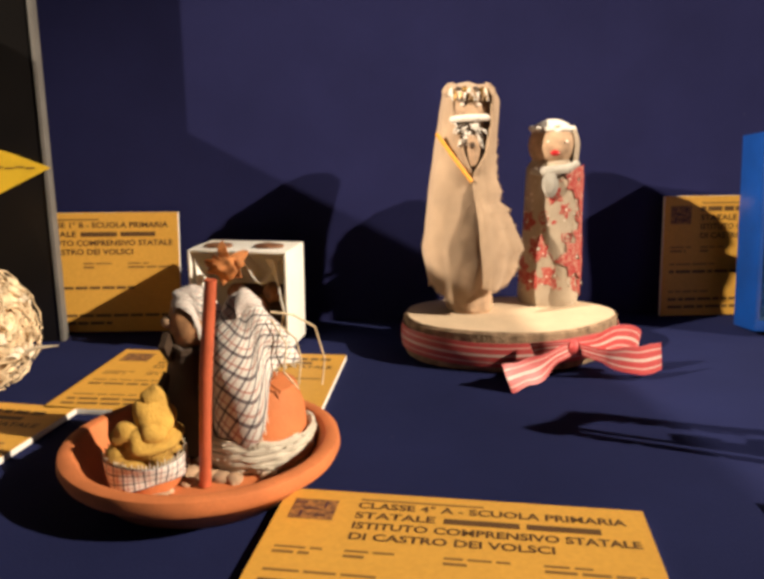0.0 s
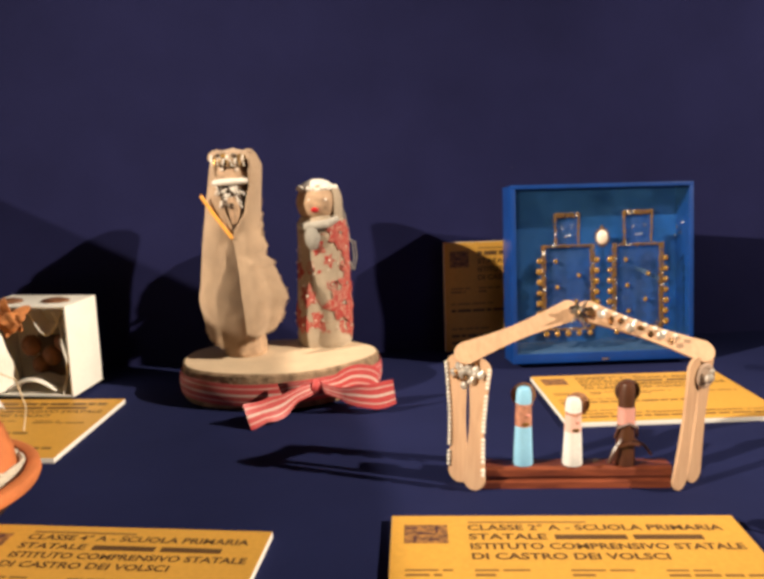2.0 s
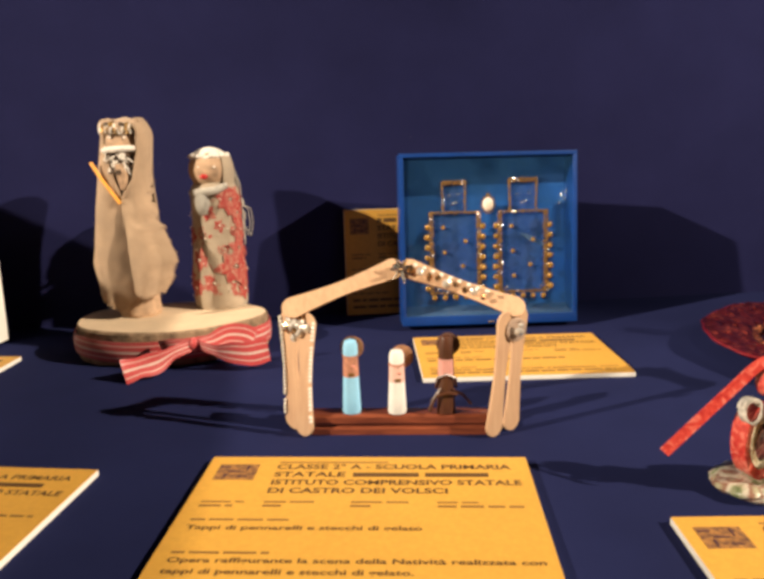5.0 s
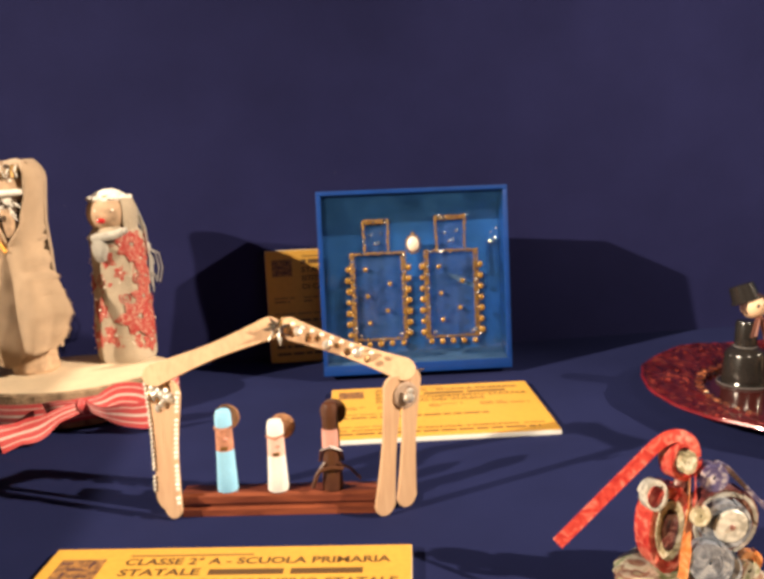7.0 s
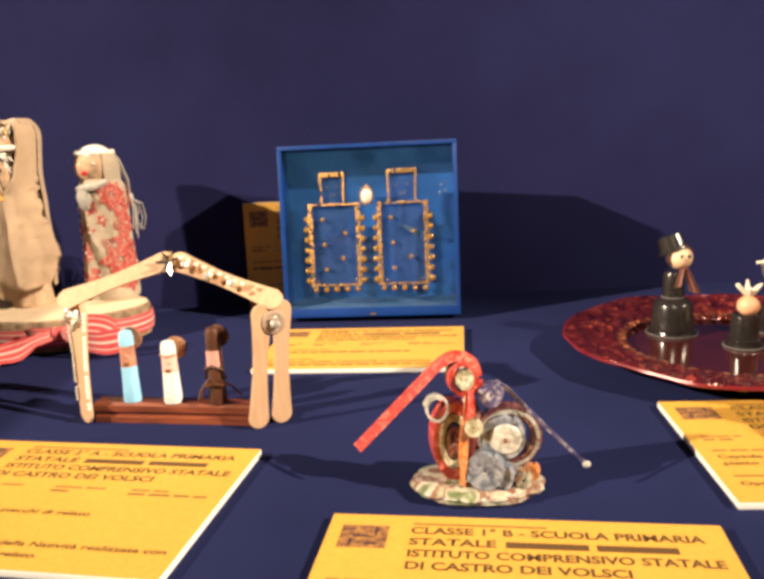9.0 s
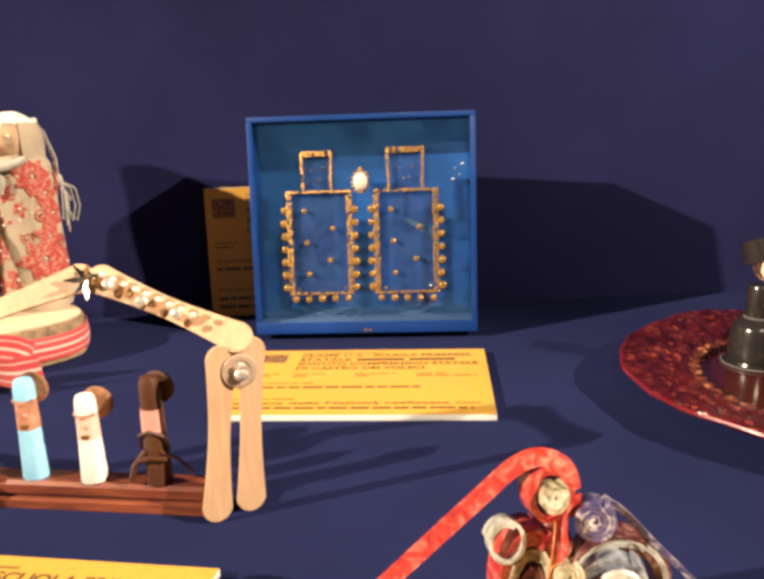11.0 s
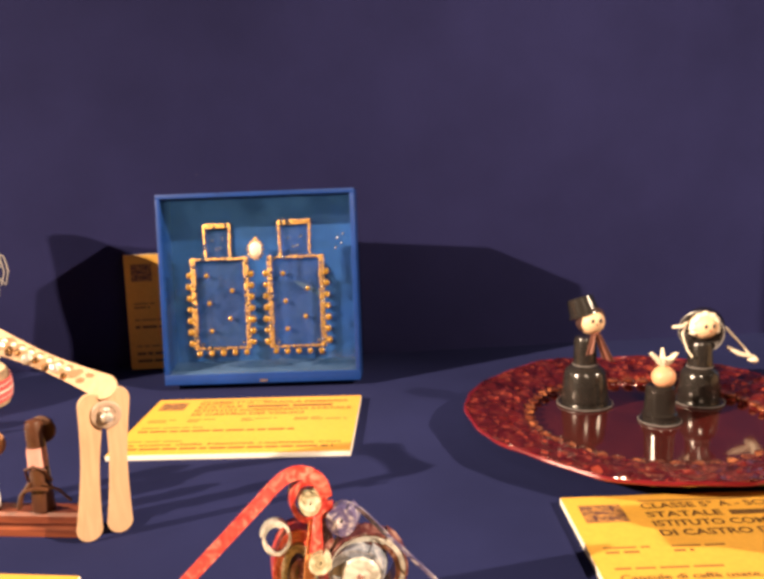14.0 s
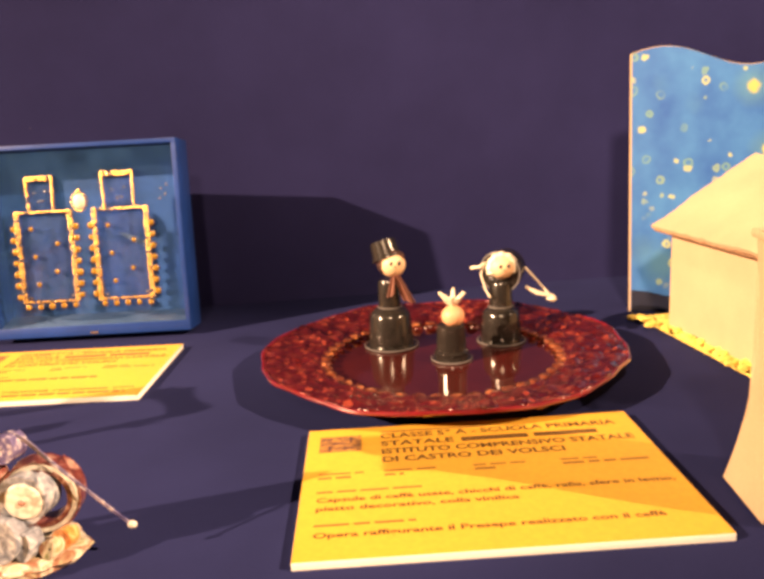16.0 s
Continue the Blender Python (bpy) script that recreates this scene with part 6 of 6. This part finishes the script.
# ---- painted night-sky board and cream house ----
def night_paint(name):
    m, t, b = nodes(name)
    co = spot_coords(t)
    n = add(t, "ShaderNodeTexNoise", Scale=22, Detail=5)
    v = add(t, "ShaderNodeTexVoronoi", Scale=54)
    big = add(t, "ShaderNodeTexVoronoi", Scale=17)
    wob = add(t, "ShaderNodeTexNoise", Scale=120, Detail=2)
    for k in (n, wob):
        t.links.new(co, k.inputs[0])
    where = mixed(t, 0.005, co, wob.outputs[1], "ADD")
    t.links.new(where, v.inputs[0]), t.links.new(where, big.inputs[0])
    c = ramp(t, n.outputs[0], [(0.3, (0.012, 0.085, 0.32)), (0.7, (0.032, 0.17, 0.43))])
    group = add(t, "ShaderNodeTexNoise", Scale=17, Detail=2)
    t.links.new(co, group.inputs[0])
    dots = ramp(t, v.outputs["Distance"], [(0.12, (0.12,) * 3), (0.17, (0.8,) * 3), (0.24, (0.8,) * 3), (0.29, (0.0,) * 3)])
    some = ramp(t, group.outputs[0], [(0.40, (0.0,) * 3), (0.52, (0.85,) * 3)])
    tint = ramp(t, v.outputs["Color"], [(0.2, (0.13, 0.27, 0.20)), (0.8, (0.44, 0.47, 0.15))])
    c = mixed(t, ramp(t, big.outputs["Distance"], [(0.14, (0.55,) * 3), (0.42, (0.0,) * 3)]), c, mixed(t, 0.5, c, (0.10, 0.26, 0.15)))
    c = mixed(t, mixed(t, 1.0, dots, some, "MULTIPLY"), c, tint)
    blob = mixed(t, 1.0, ramp(t, big.outputs["Distance"], [(0.09, (0.85,) * 3), (0.15, (0.0,) * 3)]), ramp(t, big.outputs["Color"], [(0.45, (0.0,) * 3), (0.5, (1.0,) * 3)]), "MULTIPLY")
    c = mixed(t, blob, c, (0.42, 0.40, 0.10))
    t.links.new(c, b.inputs["Base Color"])
    b.inputs["Roughness"].default_value = 0.5
    bumped(t, b, wob.outputs[0], 0.3, 0.0006)
    return m


BROWN_EDGE = plain("brown_corrugated_edge", (0.20, 0.105, 0.055), 0.9, var=0.5, coarse=200)
NIGHT = night_paint("blue_painted_sky")
sky = thing("painted_board", "upright blue painted board with yellow stars and a wavy top", "painted board", pose(1.1335, 0.7340, 0.0003, 0, 0, -6) @ pose(0, 0, 0, -7.5, 1.5, 0))
top = [(x / 100, 0.2605 + 0.010 * math.sin(2 * math.pi * (x / 100 + 0.008) / 0.17) - 0.002 * x / 100) for x in range(0, 29)]
outline = [(0, 0)] + [(0.28, 0)] + top[::-1]
part("board", moved(slab(outline, 0.004), pose(0, 0.004, 0, 90)), CREAM, sky, "pale cardboard edge", 0)
part("painted_face", moved(slab([(x + 0.0008 if x < 0.1 else x - 0.0006, z + 0.0006 if z < 0.1 else z - 0.0008) for x, z in outline], 0.0006), pose(0, -0.0004, 0, 90)), NIGHT, sky, "blue painted face with yellow stars", 0)

part("painted_hill", moved(slab([(0.0010, 0.0008), (0.150, 0.0008), (0.100, 0.0045), (0.062, 0.0105), (0.036, 0.0160), (0.018, 0.0205), (0.0010, 0.0225)], 0.0005), pose(0, -0.0011, 0, 90)), plain("dark_navy_paint", (0.006, 0.009, 0.028), 0.6, var=0.3, coarse=60), sky, "dark navy painted hill", 0)

hut = thing("cream_house", "cream painted cardboard house with an overhanging roof on a yellow base", "model house", pose(1.136, 0.655, 0, 0, 0, 2.5))
part("base_board", box(0.250, 0.335, 0.0075, (0.121, -0.1325, 0.0003), 0.001), YELLOW_BASE, hut, "yellow crumbed base")
part("wall_panel", box(0.004, 0.22, 0.098, (0.002, -0.112, 0.0079)), CREAM, hut)
part("wall_panel", box(0.004, 0.22, 0.098, (0.178, -0.112, 0.0079)), CREAM, hut)
gable = [(0.0042, 0.0), (0.1758, 0.0), (0.1758, 0.098), (0.09, 0.146), (0.0042, 0.098)]
for y in (-0.002, -0.218):
    part("gable_panel", moved(slab(gable, 0.004), pose(0, y, 0.0079, 90)), CREAM, hut, "", 0)
for s in (-1, 1):
    a = Vector((0.09 - s * 0.100, 0, 0.0985))
    b2 = Vector((0.09 - s * 0.0006, 0, 0.1580))
    run = (b2 - a).length
    m = Matrix.Translation((a + b2) / 2 + Vector((0, -0.110, 0))) @ Matrix.Rotation(-math.atan2(b2.z - a.z, b2.x - a.x), 4, "Y")
    roof = sheet(lambda u, v: Vector(((u - 0.5) * run - 0.0016 * (1 - u) ** 8 * (1 + noise.noise(Vector((v * 30, s, 0)))), (v - 0.5) * 0.246 + 0.002 * noise.noise(Vector((u * 14, 3, s))), 0.0022 * noise.noise(Vector((u * 3, v * 6, s))) - 0.0012 * (1 - u) ** 6 * noise.noise(Vector((v * 18, 9, s))))), 18, 40, 0.0036)
    part("roof_panel", moved(roof, m), CREAM, hut, "cream cardboard roof")
    part("eave_edge", box(0.0012, 0.240, 0.0018, (a.x - s * 0.0004, -0.110, a.z - 0.0026)), BROWN_EDGE, hut, "brown corrugated edge")
part("window_slit", box(0.0012, 0.010, 0.004, (0.0, 0.0, 0.0)), BROWN, hut, "dark slit").matrix_local = Matrix.Translation((0.034, -0.110, 0.1285)) @ Matrix.Rotation(-math.atan2(0.0595, 0.1024), 4, "Y") @ Matrix.Rotation(radians(90), 4, "Y")
crumbs = []
for i in range(70):
    s = random.uniform(-0.29, 0.044)
    crumbs.append((ball(random.uniform(0.002, 0.0058), (random.uniform(-0.012, 0.000) - 0.006 * (s > 0.0), s, 0.0085 - 0.0035 * (s > 0.032)), (1.2, 1, 0.7), 1, 0.4, 200), YELLOW_BASE))
tagged(part("crumb_edge", solid("crumb_edge", crumbs), None, hut, "yellow crumbs along the edge"), kind="stuff")
grotto = thing("cream_grotto", "open-fronted cream paper grotto holding yellow, orange and green balls", "ornament", pose(1.0430, 0.3760, 0.0003, 0, 0, -9))
GW, GD, GH = 0.084, 0.052, 0.138


def shell(inset, top):
    """Three curved walls: up one side, round the back and down the other, flared at the foot."""
    def f(u, v):
        s = u * (2 * GD + GW)
        z = 0.002 + (top - 0.002) * v
        flare = 0.011 * (1 - v) ** 3 - 0.004 * math.sin(math.pi * v)
        if s < GD:
            p = Vector((inset - flare, s - GD, z))
        elif s < GD + GW:
            p = Vector((inset + (s - GD) * (1 - 2 * inset / GW), -inset + flare * 0.4, z))
        else:
            p = Vector((GW - inset + flare, GD + GW - s, z))
        p.y += 0.004 * math.sin(v * 5.5) * (p.y / GD)
        return p
    return f


part("shell", sheet(shell(0.0, GH), 60, 20, 0.0035), CREAM, grotto, "curved cream walls")
part("lining", sheet(shell(0.0052, GH - 0.006), 60, 12, 0.0008), plain("rust_brown_lining", (0.20, 0.060, 0.025), 0.8, var=0.3, coarse=60), grotto, "rust-brown lining")
part("roof", box(GW + 0.004, GD + 0.006, 0.005, (GW / 2, -GD / 2, GH + 0.0005), 0.002), CREAM, grotto)
part("floor", box(GW - 0.014, GD - 0.006, 0.002, (GW / 2, -GD / 2, 0.0)), CREAM, grotto)
BALL_YELLOW = plain("yellow_fluff", (0.80, 0.60, 0.05), 0.9, var=0.2, coarse=90, bump=0.8, depth=0.001)
BALL_ORANGE = plain("orange_fluff", (0.72, 0.34, 0.04), 0.9, var=0.25, coarse=90, bump=0.8, depth=0.001)
for name, r, at, mat in (("yellow_ball", 0.0150, (0.024, -0.030, GH + 0.0190), BALL_YELLOW), ("orange_ball", 0.0130, (0.020, -0.034, 0.0950), BALL_ORANGE), ("cream_ball", 0.0100, (0.034, -0.038, 0.0930), PAPER_WHITE), ("yellow_ball", 0.0110, (0.026, -0.034, 0.0550), BALL_YELLOW), ("green_ball", 0.0120, (0.022, -0.030, 0.0330), plain("dark_green_fluff", (0.06, 0.11, 0.03), 0.9, var=0.3, coarse=90, bump=0.8)), ("orange_ball", 0.0105, (0.026, -0.040, 0.0125), BALL_ORANGE), ("stem", 0.0090, (0.030, -0.026, 0.0745), BROWN)):
    part(name, ball(r, at, (1, 1, 1.05), 3, 0.10, 120), mat, grotto)
